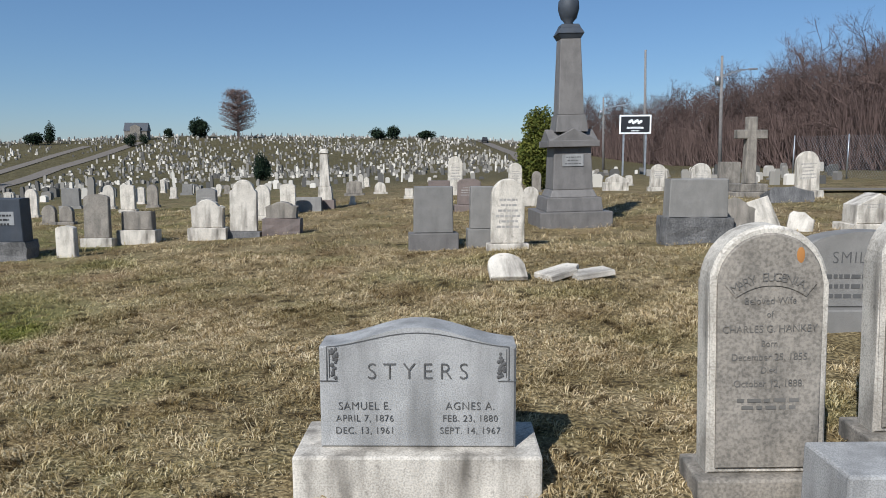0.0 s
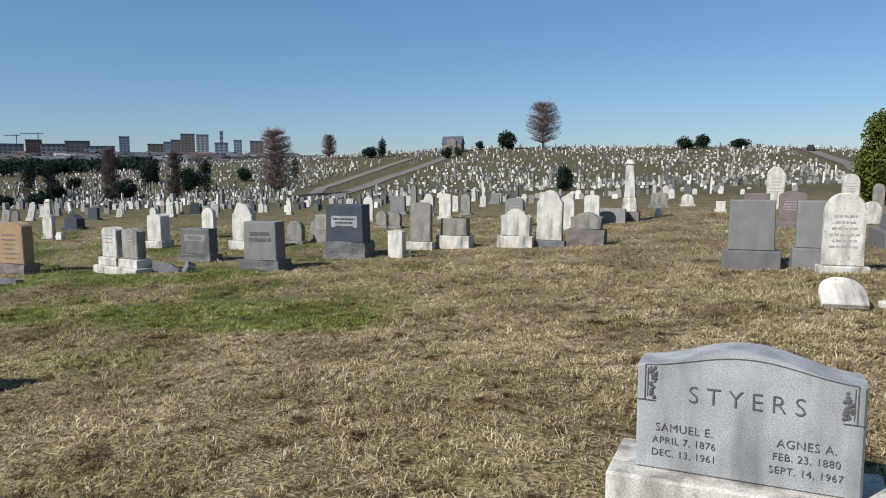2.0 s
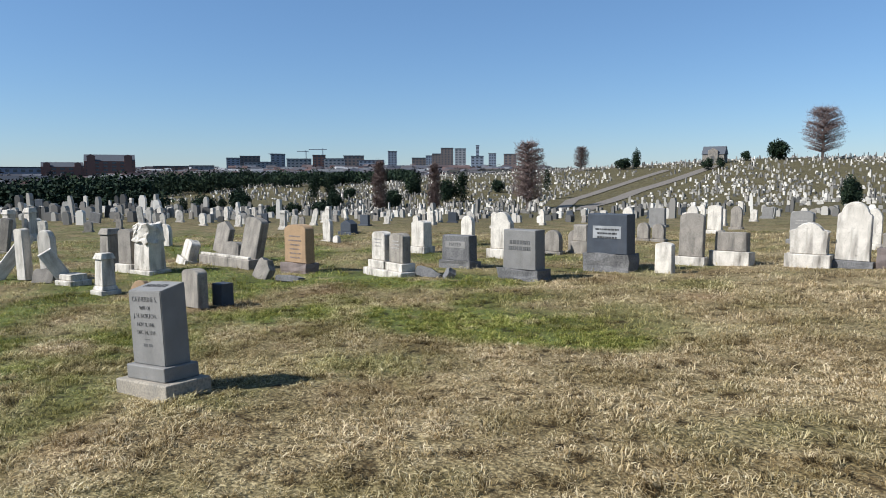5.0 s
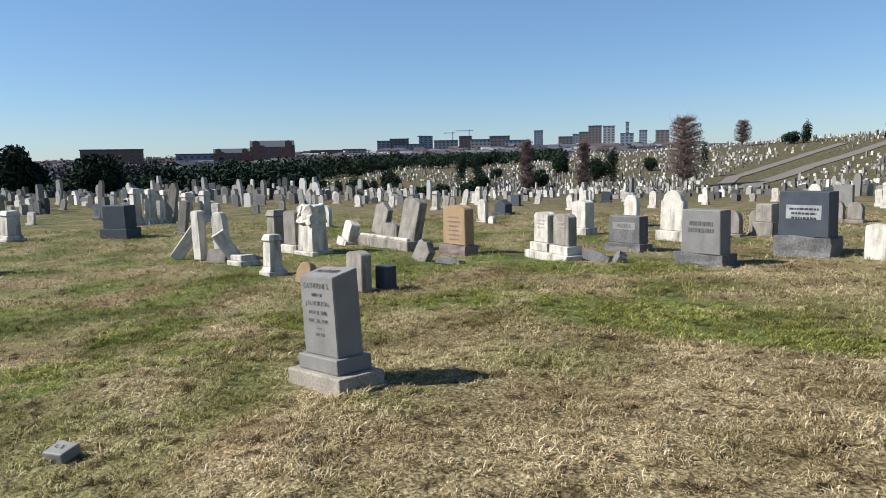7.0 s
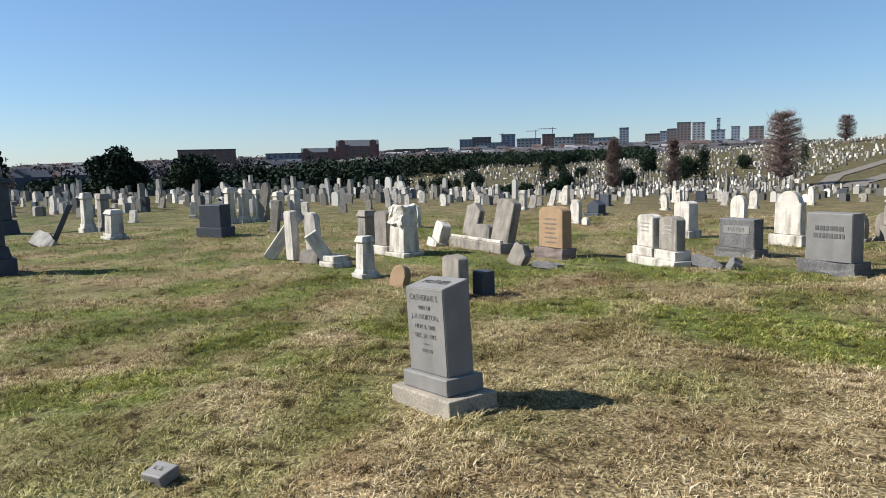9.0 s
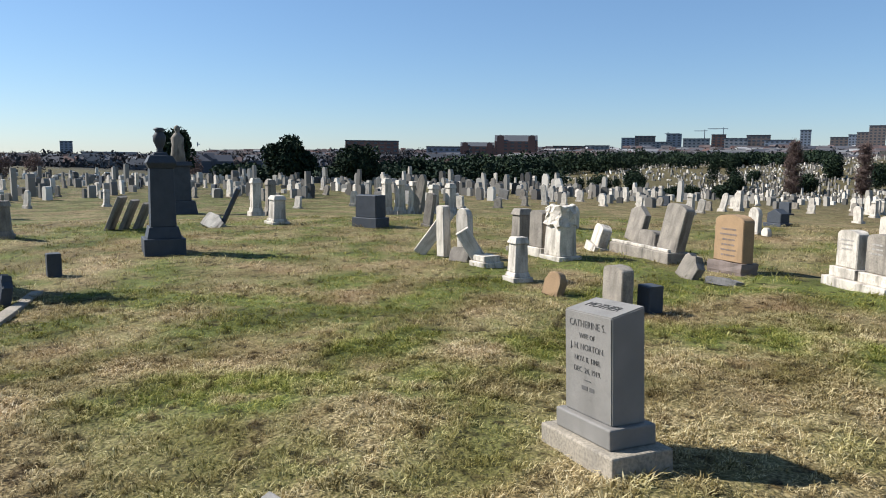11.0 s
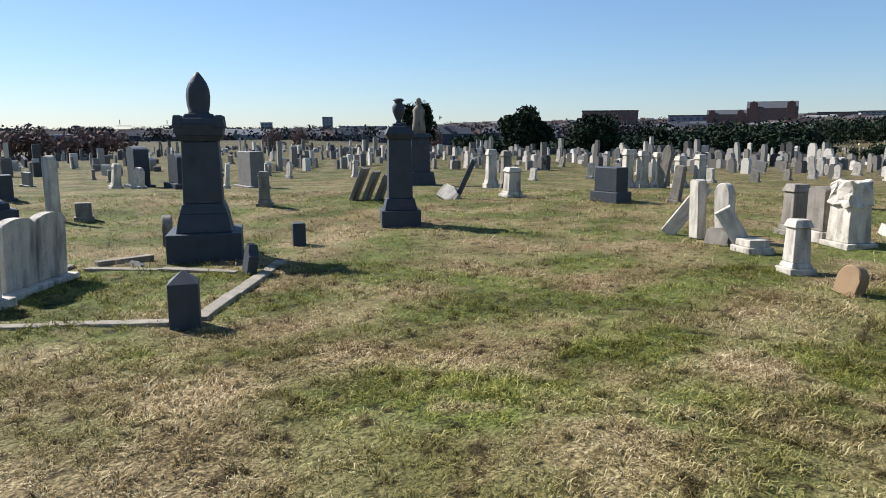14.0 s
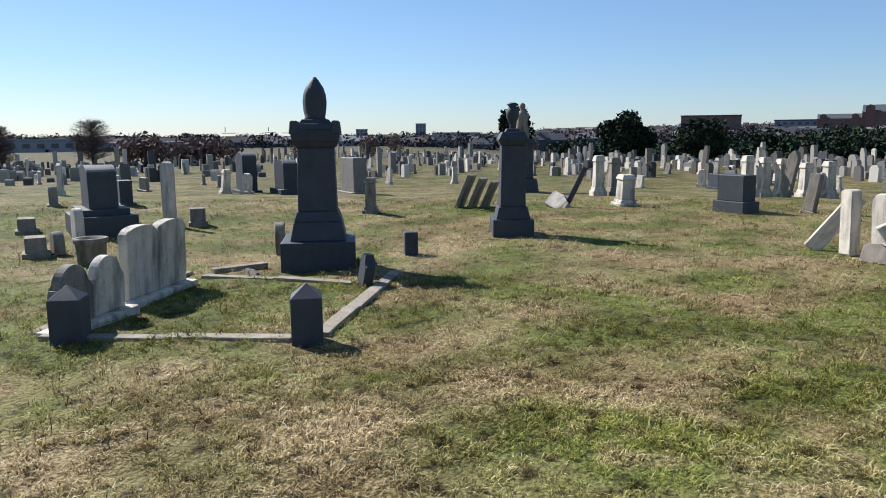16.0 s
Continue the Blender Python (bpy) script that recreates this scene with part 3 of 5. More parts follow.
# ---- foreground stones ----
def styers():
    root = thing("headstone", -0.16, 2.86, "pale grey marble double headstone reading STYERS, on a wide white base", "headstone", 0.5, 0, 0, "nearby headstones", sink=0.02)
    bm = block(bmesh.new(), -0.53, 0.53, 0, 0.42, -0.05, 0.22, 0.012)
    part("base", bm, MARBLE, root, "white veined marble base")
    bm = slab(bmesh.new(), 0.845, 0.535, 0.1, 0.2, "serpentine", 0.22, 0.01)
    die = part("die", bm, CLEAN, root)
    y = 0.0975
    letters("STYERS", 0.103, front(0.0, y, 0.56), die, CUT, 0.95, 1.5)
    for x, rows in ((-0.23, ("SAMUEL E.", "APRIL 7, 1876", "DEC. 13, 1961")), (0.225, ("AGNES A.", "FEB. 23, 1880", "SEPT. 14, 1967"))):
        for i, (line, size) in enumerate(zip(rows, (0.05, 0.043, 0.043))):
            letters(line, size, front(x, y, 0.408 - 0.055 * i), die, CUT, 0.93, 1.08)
    # incised border with a flower panel at either end
    bm = bmesh.new()
    for i in range(20):
        xa, xb = -0.39 + 0.039 * i, -0.39 + 0.039 * (i + 1)
        za, zb = (0.668 + 0.062 * (0.5 + 0.5 * math.cos(x / 0.4225 * math.pi)) for x in (xa, xb))
        vs = [bm.verts.new(v) for v in ((xa, y, za), (xb, y, zb), (xb, y, zb + 0.004), (xa, y, za + 0.004))]
        bm.faces.new(vs)
    for s in (-1, 1):
        for x0, x1, z0, z1 in ((0.388, 0.392, 0.52, 0.672), (0.378, 0.381, 0.535, 0.66), (0.345, 0.42, 0.518, 0.522)):
            block(bm, min(s * x0, s * x1), max(s * x0, s * x1), y - 0.001, y + 0.003, z0, z1, 0)
    part("border", bm, CUT, die, "incised border line")
    rnd = random.Random(3)
    for s in (-1, 1):
        bm = bmesh.new()
        for i in range(26):
            cx, cz, r = s * rnd.uniform(0.345, 0.372), rnd.uniform(0.53, 0.662), rnd.uniform(0.006, 0.011)
            bmesh.ops.create_icosphere(bm, subdivisions=1, radius=r, matrix=pose(cx, y + 0.002, cz) @ Matrix.Diagonal((1, 0.5, 1, 1)))
        part("flower_panel", bm, CUT, die, "carved flower panel")


styers()


def arched_marker(x, y, name, label, text, yaw=0.0, stain=True):
    root = thing("headstone", x, y, label, "headstone", yaw, 0.0, -2.0, "nearby headstones", sink=0.03)
    part("base", block(bmesh.new(), -0.29, 0.29, 0, 0.28, -0.04, 0.13, 0.01), WEATHERED, root)
    # paler stone than the panel: whitish edge plus its sunlit side, in colour
    bm = slab(bmesh.new(), 0.475, 1.03, 0.06, 0.15, "round", 0.13, 0.012, 0, 0.97)
    part("tablet", bm, MARBLE, root, "whitish marble edge, sunlit tone put into its colour")
    bm = slab(bmesh.new(), 0.41, 0.97, 0.045, 0.02, "round", 0.16, 0.006)
    panel = part("panel", bm, WEATHERED, root, "raised arched inscription panel")
    if text:
        f = 0.038
        bm = bmesh.new()
        rim = []
        for k in range(15):
            a = radians(128 - 76 * k / 14)
            rim.append([bm.verts.new((q * math.cos(a), d, 0.7 + q * math.sin(a))) for q, d in ((0.225, 0.05), (0.222, 0.04), (0.29, 0.04), (0.287, 0.05))])
        for u, v in zip(rim, rim[1:]):
            for n in range(3):
                bm.faces.new((u[n], u[n + 1], v[n + 1], v[n]))
        bmesh.ops.recalc_face_normals(bm, faces=bm.faces)
        part("banner", bm, WEATHERED, panel, "raised arched name banner")
        for i, ch in enumerate("MARY EUGENIA,"):
            a = radians(90 + 33 - 66 * i / 12)
            letters(ch, 0.05, pose(0.255 * math.cos(a), f, 0.7 + 0.255 * math.sin(a), 90, 0, 0) @ pose(0, 0, 0, 0, 0, math.degrees(a) - 90), panel, WORN_SHADE)
        for line, z, size in (("Beloved Wife", 0.93, 0.045), ("of", 0.875, 0.04), ("CHARLES G. HANKEY", 0.815, 0.047), ("Born", 0.755, 0.04), ("December 25, 1855", 0.7, 0.045), ("Died", 0.645, 0.04), ("October 12, 1888.", 0.59, 0.045)):
            letters(line, size * 0.92, front(0, 0.043, z - 0.07), panel, WORN_SHADE, 0.9)
        bars(panel, 0, 0.044, 0.45, 0.36, 2, WORN_SHADE, 0.014, 0.03, 7)
        bm = bmesh.new()
        bmesh.ops.create_icosphere(bm, subdivisions=2, radius=0.022, matrix=pose(0.115, 0.046, 1.04) @ Matrix.Diagonal((0.8, 0.15, 1.5, 1)))
        part("lichen", roughen(bm, 0.004, 2, 1), LICHEN, panel, "orange lichen growth")
    return root


arched_marker(1.28, 2.76, "mary", "streaked grey marble arched headstone with raised worn lettering", True, -2)
arched_marker(2.17, 3.12, "neighbour", "streaked grey marble arched headstone beside its twin", False, -2)


def low_white():
    root = thing("headstone", 1.58, 2.28, "low white veined marble block with a carved flower corner", "headstone", 2, 0, 0, "nearby headstones", sink=0.03)
    part("body", block(bmesh.new(), -0.27, 0.45, 0, 0.3, 0, 0.37, 0.012), CLEAN, root)
    bm = bmesh.new()
    rnd = random.Random(8)
    for i in range(22):
        a, r = rnd.uniform(0, 6.28), rnd.uniform(0, 0.07)
        bmesh.ops.create_icosphere(bm, subdivisions=1, radius=rnd.uniform(0.012, 0.02), matrix=pose(-0.08 + r * math.cos(a), 0.0, 0.29 + 0.7 * r * math.sin(a)) @ Matrix.Diagonal((1, 0.4, 1, 1)))
    part("flower_panel", bm, CLEAN, root, "carved flower panel")


low_white()


def smile_stone():
    root = thing("headstone", 3.12, 5.26, "wide grey granite serpentine headstone, lettered SMILE", "headstone", 0, 0, 0, "nearby headstones", sink=0.03)
    part("base", block(bmesh.new(), -0.62, 0.62, 0, 0.4, 0, 0.2, 0.012), GRANITE, root)
    die = part("die", slab(bmesh.new(), 1.05, 0.58, 0.09, 0.2, "segment", 0.2, 0.012), GRANITE, root)
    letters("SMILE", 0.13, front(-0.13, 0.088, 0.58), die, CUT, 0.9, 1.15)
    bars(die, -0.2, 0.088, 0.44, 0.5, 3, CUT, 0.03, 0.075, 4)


smile_stone()


def mother_stone():
    """Granite die with a sloping top on two steps."""
    root = thing("headstone", -5.88, 2.47, "grey granite headstone with a sloping top lettered MOTHER, on two steps", "headstone", 8, 0, -4, "nearby headstones", sink=0.03)
    part("base", block(bmesh.new(), -0.34, 0.34, 0, 0.38, 0, 0.15, 0.012), CONCRETE, root, "tan stained stone base")
    part("step", block(bmesh.new(), -0.255, 0.255, 0.05, 0.34, 0.15, 0.26, 0.01), GRANITE, root)
    bm = block(bmesh.new(), -0.215, 0.215, 0.09, 0.3, 0.26, 0.82, 0)
    for v in bm.verts:
        if v.co.z > 0.8 and v.co.y > 0.2:
            v.co.z += 0.05
    bmesh.ops.bevel(bm, geom=list(bm.edges), offset=0.006, segments=2, affect="EDGES")
    die = part("die", bm, GRANITE, root)
    letters("MOTHER", 0.08, pose(0, 0.195, 0.8475, math.degrees(math.atan2(0.05, 0.21)), 0, 0), die, CUT, 0.92)
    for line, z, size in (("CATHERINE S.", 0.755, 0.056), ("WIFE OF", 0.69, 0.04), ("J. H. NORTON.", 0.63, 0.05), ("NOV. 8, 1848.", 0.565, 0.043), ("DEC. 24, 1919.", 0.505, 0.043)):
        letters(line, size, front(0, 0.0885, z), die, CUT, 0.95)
    part("rule", block(bmesh.new(), -0.03, 0.03, 0.0865, 0.091, 0.452, 0.456, 0), CUT, die)
    bars(die, 0, 0.09, 0.41, 0.13, 1, CUT, 0.022, 0.05, 5)


mother_stone()


def flat_marker():
    root = thing("grave_marker", -5.70, 0.84, "small tilted pale marble marker sunk in the turf", "grave marker", 35, 12, 0, "", sink=0.03)
    part("body", roughen(block(bmesh.new(), -0.075, 0.075, 0, 0.13, 0, 0.065, 0.008), 0.005, 4, 1), GRANITE, root)
    letters("L. S.", 0.04, pose(0, 0.065, 0.071), root, CUT)


flat_marker()


def fallen(x, y, w, l, yaw, tilt, top="round", mat=MARBLE):
    root = thing("fallen_headstone", x, y, "white marble tablet fallen and lying broken in the grass", "headstone", yaw, tilt, 0, "fallen stones", sink=-0.03)
    part("tablet", slab(bmesh.new(), w, l, -0.05, 0.07, top, 0, 0.01), mat, root)


fallen(0.6, 7.85, 0.42, 0.42, 8, -58)
fallen(0.98, 7.85, 0.34, 0.5, -60, -80, "broken")
fallen(1.3, 7.85, 0.3, 0.45, -75, -84, "flat")

# stones east of the walk
headstone(-0.33, 10.88, 0.77, 0.97, "flat", GRANITE, 5, 0.26, 0.2, base_mat=OBELISK)
headstone(0.42, 10.95, 0.46, 0.94, "flat", GRANITE, 5, 0.3, 0.2)
headstone(0.78, 10.42, 0.62, 1.06, "round", MARBLE, 4, 0.1, 0.12, rows=6)
headstone(0.35, 17.4, 0.72, 0.8, "segment", BROWN, 5, 0.2, 0.2, rows=4)
headstone(-0.4, 17.9, 0.7, 0.75, "flat", BROWN, 5, 0.2, 0.2)
headstone(1.9, 18.0, 0.42, 0.5, "round", MARBLE, 5, 0, 0.12)
headstone(0.0, 24.0, 0.62, 1.3, "round", MARBLE, 5, 0.1, 0.14, rows=5)
headstone(2.1, 25.0, 0.6, 1.05, "round", MARBLE, 5, 0.1, 0.14, rows=4)
headstone(2.9, 25.5, 0.4, 0.75, "round", WEATHERED, 5, 0.1, 0.14)
headstone(6.2, 27.5, 0.9, 0.65, "peak", MARBLE, 5, 0.5, 0.3)
headstone(7.7, 27.2, 0.75, 1.0, "round", MARBLE, 5, 0.15, 0.14, rows=4)
headstone(9.6, 28.0, 1.0, 1.05, "round", MARBLE, 5, 0.1, 0.16, rows=4)
headstone(10.9, 28.5, 1.1, 1.1, "flat", WEATHERED, 5, 0.1, 0.2)
headstone(3.59, 10.49, 1.02, 0.95, "flat", GRANITE, 5, 0.4, 0.26, base_mat=ROCK, rough=True, out=0.06)
headstone(4.45, 11.31, 0.6, 0.62, "scroll", WEATHERED, 0, 0.0, 0.14, tilt=-12)
headstone(5.2, 11.77, 0.5, 0.58, "flat", MARBLE, 20, 0.0, 0.12, tilt=-20, lean=-14)
headstone(5.62, 11.7, 0.4, 0.36, "broken", MARBLE, -20, 0.0, 0.12, tilt=-25, lean=10)
headstone(8.0, 17.0, 1.1, 0.42, "broken", ROCK, 5, 0, 0.5, tilt=-18)
headstone(9.6, 19.5, 0.8, 1.25, "round", MARBLE, 5, 0.14, 0.14, lean=-3, rows=5)
headstone(6.85, 11.5, 0.95, 0.6, "peak", MARBLE, 5, 0.18, 0.4, rows=2)


def obelisk_monument():
    root = thing("obelisk_monument", 2.25, 13.2, "tall grey granite obelisk monument with a gabled die and bronze-dark urn", "monument", 4, 0, -1.2)
    c = 0.68
    def tier(name, half, z0, z1, taper=0.0, mat=OBELISK, edge=0.015, label=""):
        return part(name, block(bmesh.new(), -half, half, c - half, c + half, z0, z1, edge, taper), mat, root, label)
    tier("base", 0.68, -0.1, 0.3)
    tier("step", 0.54, 0.3, 0.56, 0.03)
    tier("plinth", 0.45, 0.56, 0.7, 0.06)
    tier("die", 0.38, 0.7, 1.5, 0.03)
    bm = bmesh.new()
    block(bm, -0.48, 0.48, c - 0.48, c + 0.48, 1.5, 1.62, 0.01)
    for turn in (0, 90):
        b2 = slab(bmesh.new(), 0.9, 0.24, -0.46, 0.92, "peak", 1.6, 0.008)
        for v in b2.verts:
            v.co = Matrix.Translation((0, c, 0)) @ Matrix.Rotation(radians(turn), 4, "Z") @ v.co
        me = bpy.data.meshes.new("gable")
        b2.to_mesh(me)
        bm.from_mesh(me)
        b2.free()
        bpy.data.meshes.remove(me)
    part("gabled_cap", bm, OBELISK, root, "gabled granite cap")
    tier("neck", 0.31, 1.78, 2.1, 0.04)
    tier("shaft", 0.245, 2.1, 3.5, 0.055)
    bm = bmesh.new()
    for z0, z1, h0, t in ((3.5, 3.59, 0.19, -0.05), (3.59, 3.7, 0.25, 0.06), (3.7, 3.77, 0.19, 0.03)):
        block(bm, -h0, h0, c - h0, c + h0, z0, z1, 0.006, t)
    part("capital", bm, DARK, root, "dark carved capital")
    part("urn", lathe(bmesh.new(), ((0.1, 3.75), (0.08, 3.81), (0.15, 3.89), (0.2, 4.05), (0.19, 4.2), (0.12, 4.27), (0.16, 4.31), (0.1, 4.41), (0.03, 4.53)), 20, 0, c), DARK, root, "dark draped urn")
    part("tablet", block(bmesh.new(), -0.2, 0.2, c - 0.38, c - 0.34, 1.14, 1.36, 0.004), CLEAN, root, "pale inscribed panel")
    bars(root, 0, c - 0.381, 1.31, 0.36, 3, CUT, 0.02, 0.06, 9)


obelisk_monument()


def stone_cross():
    root = thing("cross_monument", 8.1, 19.4, "plain weathered granite cross on stepped base", "monument", 5)
    part("base", block(bmesh.new(), -0.62, 0.62, 0, 0.9, -0.05, 0.14, 0.02), WEATHERED, root)
    part("plinth", block(bmesh.new(), -0.42, 0.42, 0.16, 0.74, 0.14, 0.36, 0.02), WEATHERED, root)
    bm = bmesh.new()
    block(bm, -0.15, 0.15, 0.32, 0.58, 0.36, 2.17, 0.02, 0.02)
    block(bm, -0.43, 0.43, 0.335, 0.565, 1.58, 1.82, 0.02)
    part("cross", bm, WEATHERED, root)


stone_cross()

# the row beyond the hollow
r = headstone(-7.4, 11.3, 0.88, 1.01, "flat", DARK, 6, 0.3, 0.34, base_mat=ROCK, rough=True, out=0.05)
part("panel", block(bmesh.new(), -0.27, 0.27, 0.045, 0.06, 0.62, 0.84, 0.003), FROST, r, "paler frosted name panel")
bars(r, 0, 0.044, 0.78, 0.46, 3, CUT_DARK, 0.03, 0.07, 2)
headstone(-6.37, 11.44, 0.3, 0.53, "segment", MARBLE, 5, 0.0, 0.16)
headstone(-6.66, 13.0, 0.58, 0.97, "segment", WEATHERED, 5, 0.16, 0.12, base_mat=MARBLE, tilt=-3)
headstone(-6.05, 13.31, 0.72, 0.61, "flat", WEATHERED, 5, 0.42, 0.24, base_mat=MARBLE, tilt=-3)
headstone(-4.82, 13.66, 0.74, 0.78, "scroll", MARBLE, 5, 0.28, 0.2)
headstone(-4.18, 13.86, 0.67, 1.13, "shoulder", MARBLE, 5, 0.1, 0.14, base_mat=ROCK, tilt=-2, lean=1)
headstone(-3.44, 13.95, 0.74, 0.66, "scroll", WEATHERED, 5, 0.5, 0.26, base_mat=BROWN, rough=True)
headstone(-4.71, 17.3, 0.45, 0.85, "round", MARBLE, 5, 0.12, 0.12)
headstone(-4.3, 18.2, 0.5, 0.8, "segment", MARBLE, 5, 0.12, 0.12)
headstone(-3.9, 18.8, 0.7, 0.4, "flat", GRANITE, 5, 0.0, 0.3, tilt=-8)


def small_obelisk():
    root = thing("small_obelisk", -3.55, 19.5, "slender white marble obelisk on a dark base", "monument", 5, 0, -1)
    part("base", block(bmesh.new(), -0.25, 0.25, -0.25, 0.25, -0.05, 0.26, 0.012), BROWN, root, "dark stone base")
    part("die", block(bmesh.new(), -0.2, 0.2, -0.2, 0.2, 0.26, 0.62, 0.012, 0.03), MARBLE, root)
    part("shaft", block(bmesh.new(), -0.14, 0.14, -0.14, 0.14, 0.62, 1.52, 0.01, 0.035), MARBLE, root)
    part("cap", block(bmesh.new(), -0.135, 0.135, -0.135, 0.135, 1.52, 1.64, 0.01, 0.06), MARBLE, root)


small_obelisk()
headstone(-6.22, 17.64, 0.62, 0.78, "segment", GRANITE, 5, 0.16, 0.2, rows=2)
headstone(-11.58, 19.23, 0.4, 0.8, "round", MARBLE, 5, 0.1, 0.12)
headstone(-9.9, 17.1, 0.4, 0.48, "round", WEATHERED, 5, 0.14, 0.14)
headstone(-9.5, 17.15, 0.4, 0.46, "round", WEATHERED, 5, 0.14, 0.14)
headstone(-15.7, 28.75, 0.9, 0.85, "flat", GRANITE, 5, 0.16, 0.2)
headstone(-9.32, 20.07, 0.5, 0.82, "segment", MARBLE, 5, 0.14, 0.14)
headstone(-12.97, 26.42, 0.5, 0.9, "round", MARBLE, 5, 0.1, 0.14)
headstone(-10.86, 25.35, 0.48, 0.82, "round", WEATHERED, 5, 0.1, 0.14)
headstone(-2.95, 20.4, 0.2, 0.26, "round", MARBLE, 5, 0.3, 0.14)
headstone(-4.33, 30.5, 0.85, 0.62, "segment", WEATHERED, 5, 0.14, 0.2)
headstone(-3.37, 32.0, 0.65, 0.52, "round", MARBLE, 5, 0.14, 0.2)
headstone(-1.44, 22.24, 0.34, 0.32, "flat", MARBLE, 5, 0.3, 0.2)
r = headstone(-7.94, 9.49, 0.78, 0.82, "flat", GRANITE, 6, 0.2, 0.3, base_mat=ROCK, rough=True, out=0.07)
bars(r, 0, 0.067, 0.66, 0.5, 2, CUT, 0.06, 0.1, 11)
r = headstone(-9.96, 10.11, 0.76, 0.63, "flat", ROCK, 6, 0.24, 0.26, base_mat=ROCK, rough=True, out=0.05)
plate = part("name_panel", block(bmesh.new(), -0.24, 0.24, 0.045, 0.055, 0.43, 0.56, 0.003), GRANITE, r, "smooth grey name panel")
letters("MAYER", 0.1, front(0, 0.043, 0.495), plate, CUT, 0.9, 1.1)
r = headstone(-11.95, 7.84, 0.72, 0.9, "segment", SAND, 6, 0.2, 0.22, base_mat=BROWN, rough=True, out=0.05)
bars(r, 0, 0.048, 0.72, 0.4, 6, BROWN, 0.025, 0.08, 12)


def twin_stones():
    root = thing("twin_headstone", -10.2, 8.5, "pair of white marble arched tablets on one stepped base", "headstone", -8, 0, 0, "nearby headstones", sink=0.03)
    part("base", block(bmesh.new(), -0.62, 0.62, 0, 0.42, 0, 0.14, 0.015), MARBLE, root)
    for s in (-1, 1):
        part("plinth", block(bmesh.new(), s * 0.29 - 0.26, s * 0.29 + 0.26, 0.07, 0.36, 0.14, 0.28, 0.012), MARBLE, root)
        t = part("tablet", slab(bmesh.new(), 0.42, 0.52, 0.12, 0.18, "segment", 0.28, 0.014, s * 0.29), WEATHERED if s > 0 else MARBLE, root)
        bars(root, s * 0.29, 0.118, 0.66, 0.3, 3, RAISED, 0.02, 0.06, 20 + s)


twin_stones()
headstone(-12.8, 11.8, 0.5, 0.76, "segment", MARBLE, 5, 0.2, 0.3)
headstone(-10.54, 12.11, 0.66, 1.0, "shoulder", MARBLE, 5, 0.2, 0.16)
headstone(-9.35, 8.75, 0.5, 0.2, "broken", ROCK, 15, 0, 0.2, tilt=-20, lean=12)
headstone(-9.05, 8.85, 0.28, 0.24, "broken", ROCK, -35, 0, 0.14, tilt=-30)
headstone(-13.13, 13.86, 0.45, 0.76, "round", MARBLE, 5, 0.05, 0.14)
headstone(-10.03, 13.29, 0.5, 0.55, "round", WEATHERED, 5, 0.14, 0.16)
headstone(-9.85, 13.9, 0.36, 0.52, "round", WEATHERED, 5, 0.1, 0.16)
headstone(-9.55, 13.69, 0.42, 0.66, "flat", WEATHERED, 5, 0.45, 0.3)
headstone(-16.76, 12.09, 0.4, 0.62, "round", MARBLE, 5, 0.05, 0.12)
headstone(-16.2, 12.0, 0.2, 0.2, "round", MARBLE, 5, 0.0, 0.12)
headstone(-18.4, 14.0, 0.6, 0.46, "peak", DARK, 5, 0.2, 0.3)


def family_plot():
    root = thing("family_plot_kerb", -14.0, 7.5, "weathered marble plot kerb carrying leaning tablets", "grave kerb", 3)
    part("kerb", block(bmesh.new(), -0.95, 0.95, 0, 0.45, -0.05, 0.2, 0.02), WEATHERED, root)
    part("rail", block(bmesh.new(), -0.9, 0.9, 0.03, 0.1, 0.2, 0.25, 0.01), MARBLE, root)
    for args in ((-14.1, 7.73, 0.55, 0.32, "segment", WEATHERED, 5, 0.0, 0.3), (-13.35, 7.68, 0.5, 0.85, "segment", WEATHERED, 8, 0.0, 0.2), (-15.0, 7.95, 0.5, 0.72, "peak", WEATHERED, 5, 0.0, 0.14)):
        h = headstone(*args, tilt=-6, lean=10 if args[3] > 0.8 else (12 if args[3] > 0.6 else 0))
        h.location.z += 0.18
    headstone(-15.3, 7.2, 0.62, 0.55, "segment", MARBLE, -10, 0.25, 0.2, tilt=-14, lean=8)


family_plot()
headstone(-11.6, 6.85, 0.34, 0.4, "broken", WEATHERED, 10, 0, 0.16, tilt=-10, lean=25)
headstone(-10.9, 7.0, 0.5, 0.12, "broken", ROCK, 20, 0, 0.2, tilt=-10)
headstone(-9.62, 4.68, 0.37, 0.52, "segment", WEATHERED, 8, 0.0, 0.16)
headstone(-9.5, 5.0, 0.22, 0.3, "flat", DARK, 8, 0.0, 0.2)
headstone(-10.75, 4.4, 0.26, 0.32, "round", SAND, 25, 0.0, 0.14, tilt=-12, lean=8)


